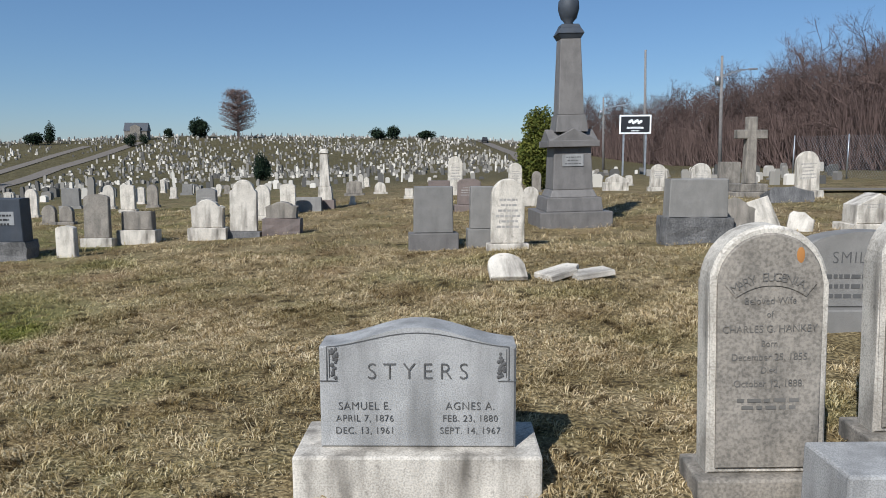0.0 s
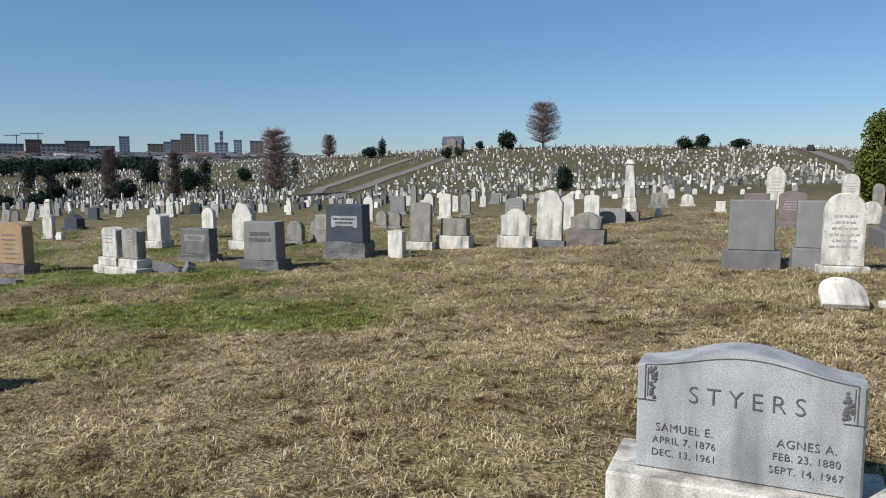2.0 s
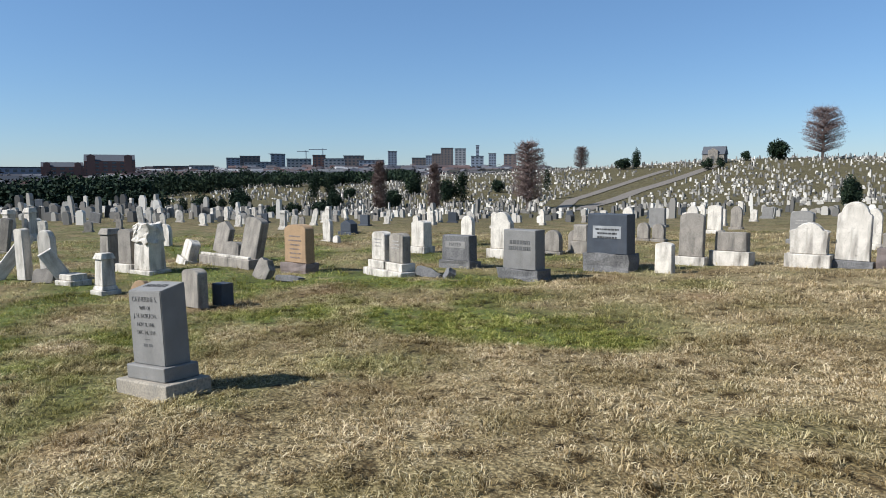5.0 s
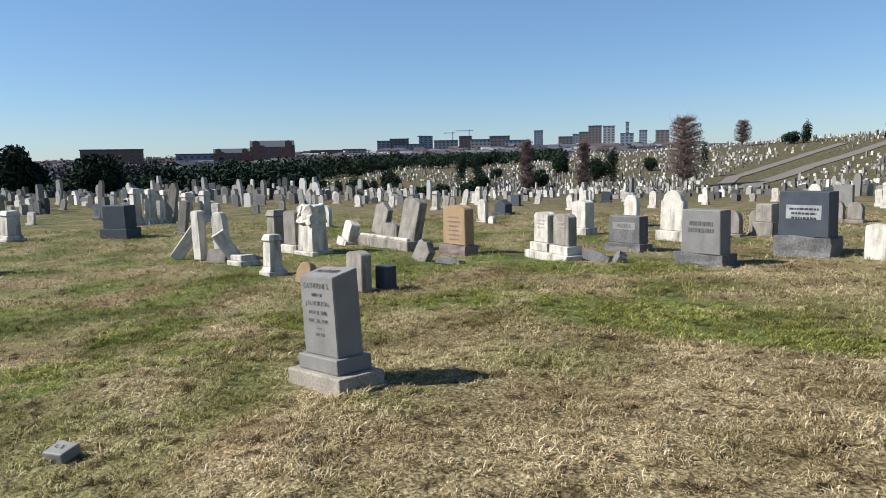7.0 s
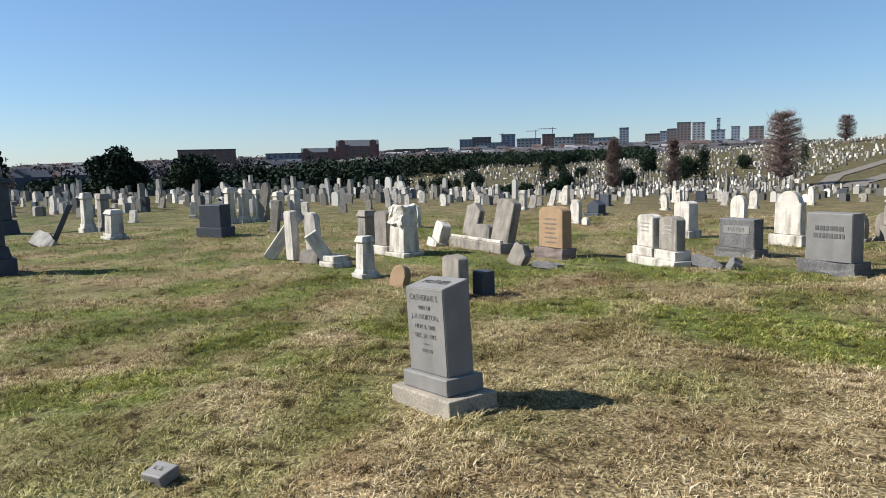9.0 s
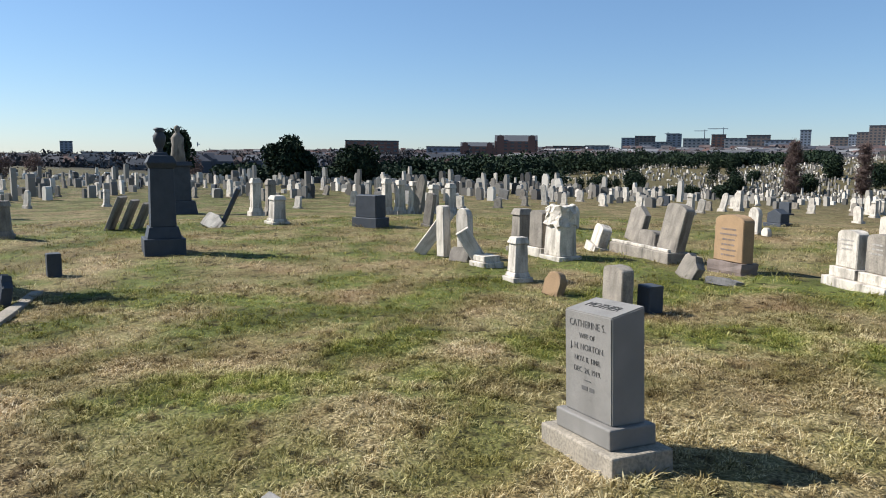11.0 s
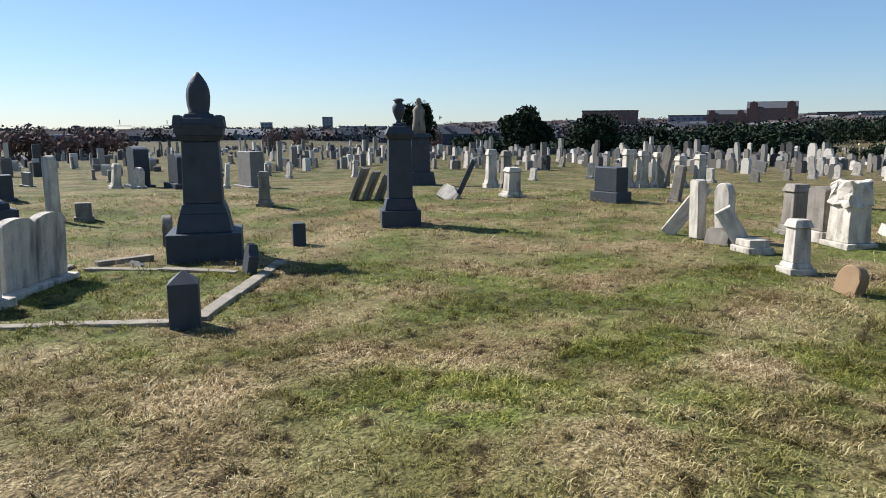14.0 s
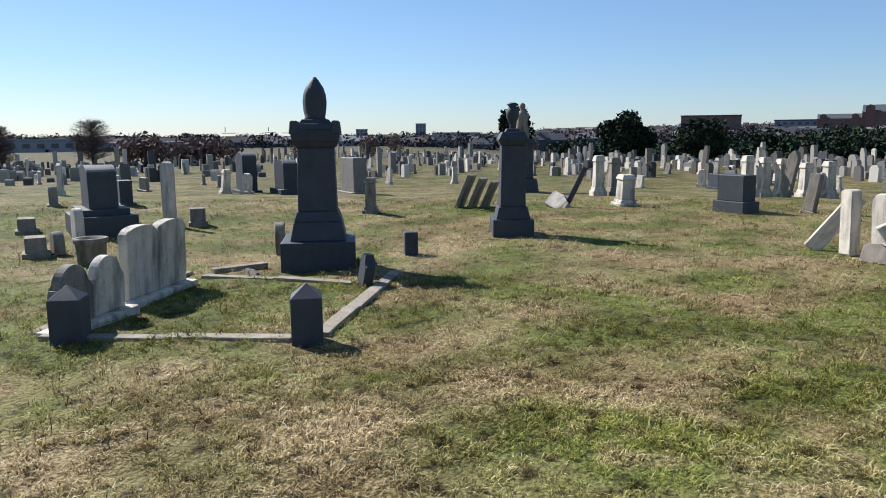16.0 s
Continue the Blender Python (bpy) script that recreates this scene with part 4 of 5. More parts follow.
def pedestal_stone(x, y, w, h, mat=MARBLE, yaw=10, lean=0.0, cap=True):
    """A square white pedestal: base, tapering die and moulded cap."""
    root = thing("pedestal_monument", x, y, f"{TONE[id(mat)]} square pedestal gravestone with moulded cap", "headstone", yaw, 0, lean, "pedestal stones", sink=0.03)
    part("base", block(bmesh.new(), -w / 2, w / 2, 0, w, 0, h * 0.14, 0.012), mat, root)
    part("plinth", block(bmesh.new(), -w * 0.42, w * 0.42, w * 0.08, w * 0.92, h * 0.14, h * 0.24, 0.012, 0.02), mat, root)
    part("die", block(bmesh.new(), -w * 0.34, w * 0.34, w * 0.16, w * 0.84, h * 0.24, h * 0.86, 0.012, 0.015), mat, root)
    if cap:
        part("cap", block(bmesh.new(), -w * 0.38, w * 0.38, w * 0.12, w * 0.88, h * 0.86, h, 0.012, w * 0.1), mat, root)
    return root


pedestal_stone(-12.0, 4.32, 0.33, 0.66)
pedestal_stone(-15.3, 5.6, 0.44, 0.86, WEATHERED, 12)
headstone(-14.6, 5.75, 0.5, 0.84, "segment", WEATHERED, 14, 0.2, 0.2, base_mat=MARBLE)


def draped_stone():
    root = thing("draped_monument", -14.1, 5.85, "white marble monument carved with heavy drapery", "monument", 14, 0, 0, "", sink=0.03)
    part("base", block(bmesh.new(), -0.3, 0.3, 0, 0.5, 0, 0.1, 0.015), MARBLE, root)
    part("die", block(bmesh.new(), -0.23, 0.23, 0.06, 0.44, 0.1, 0.9, 0.012, 0.03), MARBLE, root)
    bm = block(bmesh.new(), -0.24, 0.24, 0.04, 0.46, 0.62, 0.98, 0.02, 0.03)
    roughen(bm, 0.06, 3, 4)
    part("drapery", bm, MARBLE, root, "carved folds of drapery")


draped_stone()
headstone(-14.95, 4.1, 0.24, 0.93, "segment", MARBLE, 20, 0.0, 0.16, lean=-3)
headstone(-15.5, 3.8, 0.24, 1.0, "flat", MARBLE, 75, 0.0, 0.14, lean=36, tilt=-4)
headstone(-14.5, 4.4, 0.28, 0.9, "round", MARBLE, 30, 0.0, 0.14, lean=-4)
headstone(-14.2, 4.2, 0.4, 0.28, "broken", WEATHERED, 40, 0, 0.2, tilt=-20)
headstone(-13.42, 4.3, 0.44, 0.2, "flat", MARBLE, 15, 0.5, 0.3)
h = headstone(-13.6, 4.4, 0.24, 0.5, "flat", MARBLE, 75, 0.0, 0.16, lean=-32)
h.location.z += 0.16
headstone(-20.25, 3.5, 0.8, 0.8, "flat", DARK, 40, 0.3, 0.4, out=0.06)
headstone(-20.16, 5.05, 0.3, 0.85, "segment", WEATHERED, 40, 0.06, 0.14, lean=9)
headstone(-18.8, 8.45, 0.36, 0.58, "round", MARBLE, 20, 0, 0.12)
for dx, h_ in ((0, 1.3), (0.45, 1.25), (0.9, 1.2)):
    pedestal_stone(-27.4 + dx * 0.4, 5.2 + dx, 0.42, h_, MARBLE, 20)
headstone(-26.9, 6.3, 0.34, 1.45, "gothic", WEATHERED, 40, 0, 0.16, lean=12)
headstone(-29.6, 6.9, 0.6, 0.95, "flat", WEATHERED, 40, 0.1, 0.3)
pedestal_stone(-28.2, 7.1, 0.45, 1.1, MARBLE, 20)
pedestal_stone(-28.0, 7.7, 0.45, 1.15, MARBLE, 20)


def dark_monument():
    """Dark granite monument with a pointed draped finial, on its stepped base."""
    root = thing("granite_monument", -13.45, -3.2, "dark granite monument with moulded cap and pointed draped finial", "monument", 18)
    def tier(name, half, z0, z1, taper=0.0, label=""):
        return part(name, block(bmesh.new(), -half, half, -half, half, z0, z1, 0.015, taper), DARK, root, label)
    tier("base", 0.5, -0.06, 0.4)
    tier("plinth", 0.375, 0.4, 0.66, 0.05)
    tier("collar", 0.325, 0.66, 0.8, 0.05)
    tier("shaft", 0.265, 0.8, 1.66, 0.02)
    bm = bmesh.new()
    for z0, z1, h0, t in ((1.66, 1.74, 0.26, -0.05), (1.74, 1.9, 0.31, -0.02), (1.9, 1.98, 0.34, 0.04), (1.98, 2.04, 0.22, 0.04)):
        block(bm, -h0, h0, -h0, h0, z0, z1, 0.01, t)
    for sx in (-1, 1):
        for sy in (-1, 1):
            block(bm, sx * 0.275 - 0.07, sx * 0.275 + 0.07, sy * 0.275 - 0.07, sy * 0.275 + 0.07, 1.84, 2.02, 0.02, 0.02)
    part("cap", bm, DARK, root, "moulded cap with corner blocks")
    bm = lathe(bmesh.new(), ((0.16, 2.02), (0.135, 2.07), (0.15, 2.16), (0.158, 2.28), (0.15, 2.38), (0.125, 2.46), (0.06, 2.56), (0.02, 2.61)), 16)
    for v in bm.verts:
        a = math.atan2(v.co.y, v.co.x)
        v.co.xy *= 1 + 0.07 * math.cos(7 * a + v.co.z * 5)
    part("finial", bm, DARK, root, "draped pointed finial")


dark_monument()


def urn_monument():
    root = thing("urn_monument", -17.1, -0.85, "dark granite pedestal monument topped by a carved urn", "monument", 12)
    def tier(name, half, z0, z1, taper=0.0):
        return part(name, block(bmesh.new(), -half, half, -half, half, z0, z1, 0.012, taper), DARK, root)
    tier("base", 0.37, -0.05, 0.3)
    tier("plinth", 0.31, 0.3, 0.52, 0.05)
    tier("die", 0.23, 0.52, 1.62, 0.02)
    bm = bmesh.new()
    for z0, z1, h0, t in ((1.62, 1.72, 0.22, -0.05), (1.72, 1.86, 0.27, 0.07), (1.86, 1.92, 0.14, 0.03)):
        block(bm, -h0, h0, -h0, h0, z0, z1, 0.01, t)
    part("cap", bm, DARK, root)
    part("urn", lathe(bmesh.new(), ((0.08, 1.9), (0.045, 1.96), (0.07, 2.02), (0.115, 2.13), (0.12, 2.22), (0.08, 2.28), (0.07, 2.31), (0.11, 2.35), (0.06, 2.38))), DARK, root, "carved urn")


urn_monument()


def statue_monument():
    root = thing("statue_monument", -30.0, -1.75, "dark pedestal monument bearing a pale robed statue", "monument", 15)
    part("base", block(bmesh.new(), -0.55, 0.55, -0.55, 0.55, -0.05, 0.5, 0.02, 0.08), DARK, root)
    part("die", block(bmesh.new(), -0.36, 0.36, -0.36, 0.36, 0.5, 1.75, 0.02, 0.03), DARK, root)
    part("cap", block(bmesh.new(), -0.44, 0.44, -0.44, 0.44, 1.75, 1.9, 0.02, 0.06), DARK, root)
    st = thing("statue", -30.0, -1.75, "plain pale stone robed statue on a dark pedestal", "statue", 0, z=gz(-30, -1.75) + 1.89)
    bm = lathe(bmesh.new(), ((0.26, 0), (0.24, 0.3), (0.2, 0.6), (0.23, 0.85), (0.12, 1.0), (0.07, 1.05), (0.11, 1.14), (0.1, 1.24), (0.03, 1.3)), 14)
    me = bpy.data.meshes.new("statue")
    bm.to_mesh(me)
    bm.free()
    me.materials.append(WEATHERED)
    ob = tagged(new("statue", me), "plain pale stone robed statue on a dark pedestal", "statue")
    ob.matrix_basis = st.matrix_basis
    bpy.data.objects.remove(st)


statue_monument()

# west plateau, single stones
pedestal_stone(-19.8, -4.55, 0.36, 0.85, WEATHERED, 10)
for k in range(3):
    headstone(-20.9 - 0.12 * k, -2.6 + 0.3 * k, 0.09, 0.9 - 0.1 * k, "flat", WEATHERED, 75, 0, 0.4, tilt=0, lean=24)
pedestal_stone(-21.6, 1.2, 0.5, 0.78, MARBLE, 25, 3)
pedestal_stone(-27.3, 0.7, 0.45, 1.3, MARBLE, 20)
pedestal_stone(-27.6, 1.2, 0.45, 1.25, WEATHERED, 20)
headstone(-21.3, -0.3, 0.6, 0.42, "broken", MARBLE, 50, 0, 0.2, tilt=-35, lean=20)
headstone(-21.4, 0.0, 0.1, 1.1, "flat", DARK, 60, 0, 0.1, lean=28)
headstone(-27.9, -7.8, 1.5, 1.25, "flat", GRANITE, 40, 0.06, 0.5)
headstone(-27.4, -11.6, 1.3, 1.4, "segment", DARK, 40, 0.06, 0.5)
headstone(-14.56, -2.25, 0.22, 0.36, "flat", DARK, 20, 0, 0.2)
headstone(-14.5, -4.35, 0.4, 0.5, "round", WEATHERED, 25, 0, 0.16, lean=-6)
r = headstone(-15.6, -8.9, 1.5, 1.3, "segment", DARK, 45, 0.3, 0.5, out=0.28)
part("step", block(bmesh.new(), -0.6, 0.6, 0.12, 0.95, 0.38, 0.55, 0.015), DARK, r)
headstone(-17.14, -7.9, 0.3, 1.3, "round", MARBLE, 60, 0.0, 0.16)
headstone(-17.3, -7.5, 0.36, 0.35, "flat", WEATHERED, 30, 0.2, 0.3)
headstone(-26.9, -9.9, 1.4, 1.15, "segment", DARK, 40, 0.15, 0.5)
headstone(-19.9, -11.0, 0.7, 0.62, "flat", DARK, 40, 0.1, 0.3)
headstone(-19.2, -12.4, 0.5, 0.5, "round", WEATHERED, 40, 0.1, 0.2)
headstone(-14.08, -7.63, 0.3, 0.72, "round", MARBLE, 50, 0, 0.14)
headstone(-13.9, -7.9, 0.36, 0.36, "round", WEATHERED, 50, 0, 0.16)
headstone(-16.0, -8.2, 0.5, 0.32, "flat", WEATHERED, 40, 0, 0.3)
headstone(-13.6, -8.2, 0.5, 0.3, "flat", WEATHERED, 40, 0.2, 0.3)
headstone(-15.6, -10.1, 0.5, 0.27, "flat", WEATHERED, 40, 0.2, 0.3)


def stone_planter():
    root = thing("stone_planter", -13.13, -6.6, "weathered round stone planter standing in the grass", "planter")
    part("bowl", lathe(bmesh.new(), ((0.19, -0.03), (0.2, 0.1), (0.21, 0.3), (0.24, 0.34), (0.24, 0.39), (0.19, 0.39), (0.17, 0.3))), WEATHERED, root)


stone_planter()


# the kerbed family plot
def paired_tablets(x, y, yaw, w, h, mats, label):
    root = thing("twin_headstone", x, y, label, "headstone", yaw, -2, 0, "kerbed plot stones", sink=0.03)
    part("base", block(bmesh.new(), -w - 0.06, w + 0.06, 0, 0.3, 0, 0.1, 0.012), MARBLE, root)
    for s, m in zip((-1, 1), mats):
        part("tablet", slab(bmesh.new(), w * 0.97, h - 0.1, 0.08, 0.11, "shoulder" if h < 0.7 else "segment", 0.1, 0.012, s * w / 2), m, root)
    return root


paired_tablets(-9.86, -4.3, 3, 0.52, 0.66, (MARBLE, WEATHERED), "pair of weathered white marble arched tablets")
paired_tablets(-11.25, -4.5, 1, 0.6, 0.88, (MARBLE, MARBLE), "pair of tall white marble bow-topped tablets")


def kerb_post(x, y, yaw):
    root = thing("kerb_post", x, y, "dark granite corner post with pyramid top", "post", yaw, 0, 0, "kerb posts", sink=0.04)
    part("shaft", block(bmesh.new(), -0.13, 0.13, -0.13, 0.13, 0, 0.43, 0.01), DARK, root)
    part("cap", block(bmesh.new(), -0.13, 0.13, -0.13, 0.13, 0.43, 0.54, 0.002, 0.125), DARK, root)


def kerb(x0, y0, x1, y1, lift=0.0):
    """A run of flat kerb stones, each with its own joint and slight tilt."""
    n = max(1, round(math.hypot(x1 - x0, y1 - y0) / 1.05))
    rnd = random.Random(int(x0 * 100))
    for i in range(n):
        xa, ya = x0 + (x1 - x0) * (i + 0.5) / n, y0 + (y1 - y0) * (i + 0.5) / n
        l = math.hypot(x1 - x0, y1 - y0) / n / 2 - 0.012
        ob = thing("kerb_stone", xa, ya, "long worn stone kerb edging a grave plot", "kerb", math.degrees(math.atan2(y1 - y0, x1 - x0)) + rnd.uniform(-2, 2), rnd.uniform(-2, 2), rnd.uniform(-1, 1), "plot kerb")
        part("body", roughen(block(bmesh.new(), -l, l, -0.075, 0.075, -0.06, 0.04 + lift, 0.01), 0.005, i, 2), CONCRETE, ob)


kerb_post(-9.58, -1.85, 20)
kerb_post(-9.25, -3.88, 20)
headstone(-12.1, -2.2, 0.3, 0.4, "broken", DARK, 30, 0, 0.12, tilt=-8, lean=10)
headstone(-12.6, -3.9, 0.4, 0.1, "broken", ROCK, 50, 0, 0.2, tilt=-30)
kerb(-9.28, -4.2, -9.6, -1.98)
kerb(-9.75, -1.8, -12.9, -1.95)
kerb(-12.2, -2.3, -12.35, -4.4)
kerb(-9.4, -4.4, -12.6, -4.75)
kerb(-12.6, -4.4, -13.2, -3.9, 0.04)

# ---- middle distance: stones one by one ----
def stone_prototypes():
    rnd = random.Random(4)
    out = []
    for top, mat, w, h in (("round", MARBLE, 0.5, 0.95), ("segment", MARBLE, 0.52, 0.85), ("flat", GRANITE, 0.8, 0.75), ("round", WEATHERED, 0.46, 0.8), ("shoulder", MARBLE, 0.5, 1.1), ("flat", WEATHERED, 0.5, 0.6), ("flat", DARK, 0.9, 0.9), ("peak", MARBLE, 0.42, 1.2)):
        out.append(headstone(-60, -60, w, h, top, mat, 0, 0.16, 0.16, group="cemetery rows", note="in the cemetery rows"))
    out.append(pedestal_stone(-60, -60, 0.42, 1.2))
    return out


protos = stone_prototypes()
rng = np.random.default_rng(11)
WEIGHTS = np.array((0.17, 0.13, 0.08, 0.18, 0.12, 0.12, 0.05, 0.07, 0.08))


def scatter(n, az0, az1, d0, d1, yaw, jitter=8, clear=()):
    placed = 0
    while placed < n:
        az, d = rng.uniform(az0, az1), math.sqrt(rng.uniform(d0 ** 2, d1 ** 2))
        x, y = polar(az, d)
        if any(math.hypot(x - cx, y - cy) < r for cx, cy, r in clear):
            continue
        k = rng.choice(len(protos), p=WEIGHTS / WEIGHTS.sum())
        lean = rng.normal() * (9 if rng.uniform() < 0.25 else 2)
        c = copy_thing(protos[k], pose(x, y, gz(x, y) - 0.04, rng.normal() * 3, lean, yaw + rng.normal() * jitter))
        c.scale = (rng.uniform(0.7, 1.0),) * 2 + (rng.uniform(0.55, 0.9),)
        placed += 1


scatter(62, -90, -56, 30, 56, 35)
scatter(36, -110, -90, 32, 60, 35)
scatter(44, -134, -106, 24, 55, 40)
scatter(30, -66, -38, 36, 50, 22)
scatter(14, -56, -32, 30, 50, 8)
scatter(12, -30, -2, 32, 54, 5)
scatter(9, 6, 24, 27, 52, 5)
for k, p in enumerate(protos):
    p.matrix_basis = pose(*polar(-92 + 3 * k, 40 + 3 * k), gz(*polar(-92 + 3 * k, 40 + 3 * k)) - 0.04, 0, 0, 30)


# ---- far rows of stones, too many to count ----
def far_stones(name, n, az0, az1, d0, d1, power, yaw, seed):
    g = np.random.default_rng(seed)
    d = d0 * (d1 / d0) ** (g.uniform(0, 1, n) ** power)
    az = np.radians(g.uniform(az0, az1, n))
    x, y = CENTRE[0] + d * np.sin(az), CENTRE[1] + d * np.cos(az)
    x, y = x + 0.0, np.round(y / 3.4) * 3.4 + g.normal(size=n) * 0.5
    thin = np.sin(x * 0.11 + 1.3) * np.sin(y * 0.09 + 0.4) + g.uniform(-0.7, 1.2, n) > 0
    for lane_pts in LANES[:4]:
        for (ax, ay), (bx, by) in zip(lane_pts, lane_pts[1:]):
            l2 = (bx - ax) ** 2 + (by - ay) ** 2
            s = np.clip(((x - ax) * (bx - ax) + (y - ay) * (by - ay)) / l2, 0, 1)
            thin &= np.hypot(x - ax - s * (bx - ax), y - ay - s * (by - ay)) > 4.5
    x, y = x[thin], y[thin]
    n = len(x)
    z = ground_z(x, y) - 0.05
    w = g.uniform(0.12, 0.24, n)
    h = g.choice((0.35, 0.5, 0.68, 0.86, 1.5), n, p=(0.24, 0.3, 0.26, 0.14, 0.06)) * g.uniform(0.8, 1.15, n)
    w = np.where(h > 1.5, w * 0.6, w)
    t = g.uniform(0.07, 0.2, n)
    a = np.radians(yaw + g.normal(size=n) * 9)
    tip = g.normal(size=n) * 0.04 * h
    shape = np.array([(-1, 0), (1, 0), (1, 0.82), (0.55, 0.97), (-0.55, 0.97), (-1, 0.82)])
    vs = []
    for s in (-1, 1):
        for u, v in shape:
            lx, ly = u * w + v * tip, s * t
            vs.append(np.stack([x + lx * np.cos(a) - ly * np.sin(a), y + lx * np.sin(a) + ly * np.cos(a), z + v * h], 1))
    verts = np.stack(vs, 1).reshape(-1, 3)
    tri = [(0, 1, 2), (0, 2, 3), (0, 3, 4), (0, 4, 5), (6, 8, 7), (6, 9, 8), (6, 10, 9), (6, 11, 10)]
    for i in range(1, 6):
        j = (i + 1) % 6
        tri += [(i, 6 + i, 6 + j), (i, 6 + j, j)]
    i = np.arange(n)[:, None] * 12
    tagged(quick_mesh(name, verts, np.concatenate([i + q for q in tri]), FAR_STONE), "hundreds of pale headstones in rows across the slope", "headstones", kind="stuff")


far_stones("far_headstones", 11000, -62, 10, 92, 300, 0.75, 5, 1)
far_stones("middle_headstones", 330, -56, 4, 44, 92, 0.8, 5, 9)
far_stones("ridge_headstones", 2300, -55, 6, 130, 275, 0.9, 5, 2)
far_stones("plateau_headstones", 1900, -136, -58, 38, 100, 0.8, 35, 3)
far_stones("valley_headstones", 1500, -68, -36, 100, 230, 0.7, 20, 4)
far_stones("edge_headstones", 110, 9, 30, 34, 70, 0.9, 5, 6)


# ---- trees ----
def bush(x, y, w, h, label, mat=EVERGREEN, seed=1, leaves=1200, cone=0.0, name="evergreen_bush", size=0.0, trunk=0.12):
    root = thing(name, x, y, label, "tree" if h > 4 else "bush")
    g = np.random.default_rng(seed)
    v, t = leaf_cloud(g, int(leaves * 4.5), w / 2 * 1.12, w / 2 * 1.12, h / 2 * 1.08, h * 0.5, (size or w * 0.05) * 0.95, 30, 0.3, cone)
    v[:, 2] = np.maximum(v[:, 2], 0.02)
    quick_mesh("crown", v, t, mat, root)
    vs, ts = [], []
    limb(vs, ts, (0, 0, -0.1), (0, 0, h * 0.6), w * 0.05, w * 0.02)
    quick_mesh("trunk", vs, ts, BARK, root)
    return root


def by_sight(az, d, elev_top):
    x, y = polar(az, d)
    return x, y, 1.45 + d * math.tan(radians(elev_top)) - gz(x, y)


def place_bush(az0, az1, d, top, label, **kw):
    x, y, h = by_sight((az0 + az1) / 2, d, top)
    return bush(x, y, d * radians(az1 - az0), h, label, **kw)


place_bush(-89.2, -85.5, 62, 1.4, "large round dark evergreen tree", name="evergreen_tree", leaves=2600, seed=2, size=0.2)
place_bush(-83.5, -80.1, 58, 0.95, "dark domed evergreen bush", leaves=2400, seed=3, size=0.15)
place_bush(4.6, 8.4, 31, 3.6, "yellow-green clipped conical evergreen beside the lane", mat=YELLOWGREEN, name="evergreen_tree", leaves=3200, seed=4, cone=0.12, size=0.07)
place_bush(-15.8, -14.4, 92, 0.2, "dark clipped evergreen bush among the graves", leaves=1200, seed=5)
place_bush(-20.4, -18.9, 232, 2.85, "dark evergreen clump on the ridge", leaves=800, seed=6)
place_bush(-6.7, -5.4, 230, 2.2, "dark evergreen on the ridge", leaves=600, seed=7)
place_bush(-5.5, -4.4, 232, 2.4, "spreading dark pine on the ridge", leaves=600, seed=8)
place_bush(-3.0, -1.6, 235, 2.0, "low dark evergreen on the ridge", leaves=500, seed=9)
place_bush(-30.0, -29.1, 225, 2.45, "dark conical evergreen on the ridge", leaves=600, seed=10, cone=0.6)
place_bush(-31.2, -30.0, 225, 1.7, "low dark evergreen on the ridge", leaves=500, seed=11)
place_bush(-24.9, -24.0, 205, 1.7, "small dark bush beside the mausoleum", leaves=400, seed=12)
place_bush(-23.9, -23.2, 205, 1.75, "small dark bush beside the mausoleum", leaves=400, seed=13)
place_bush(-22.2, -21.4, 232, 2.1, "small evergreen on the ridge", leaves=400, seed=14)
place_bush(-96.9, -94.3, 60, 2.25, "ragged dark pine behind the monuments", name="evergreen_tree", leaves=700, seed=15, size=0.22)
# evergreens of the valley: x, y, width, height
VALLEY = (
    (-86.8, 34.9, 2.8, 2.9), (-148.9, 64.4, 1.6, 2.8), (-84.5, 40.3, 1.1, 2.5), (-126.2, 62.5, 1.7, 2.5),
    (-83.3, 42.5, 2.8, 2.5), (-132.9, 71.6, 1.6, 2.1), (-117.8, 66.8, 4.5, 4.4), (-81.0, 46.8, 1.8, 1.8),
    (-79.1, 49.9, 2.1, 1.4), (-77.9, 51.8, 1.9, 1.6), (-75.9, 54.6, 2.7, 2.0), (-115.7, 86.5, 3.2, 3.3),
    (-130.6, 101.9, 2.9, 2.8), (-121.7, 90.4, 3.1, 7.1), (-104.6, 92.1, 3.9, 3.4), (-128.2, 119.6, 4.6, 5.0),
    (-105.8, 108.4, 4.0, 5.1), (-103.6, 110.5, 3.1, 6.3), (-111.5, 131.5, 3.0, 3.1), (-89.8, 121.9, 1.6, 7.3),
    (-123.9, 87.4, 2.5, 7.8),
)
for k, (x, y, w, h) in enumerate(VALLEY):
    bush(x, y, w, h, "dark round evergreen tree among the far graves", leaves=700, seed=30 + k, name="evergreen_tree" if h > 4 else "evergreen_bush")
for k, (az, wd, d, top) in enumerate(((-112, 2.2, 75, 0.0), (-107, 1.6, 80, 0.2), (-119.5, 5.0, 70, 0.0), (-123.5, 4.0, 66, 0.1), (-94.5, 1.6, 85, 0.1), (-105, 1.4, 90, 0.1))):
    place_bush(az - wd / 2, az + wd / 2, d, top, "bare brown shrub at the edge of the plateau", mat=TWIG, leaves=260, seed=60 + k)


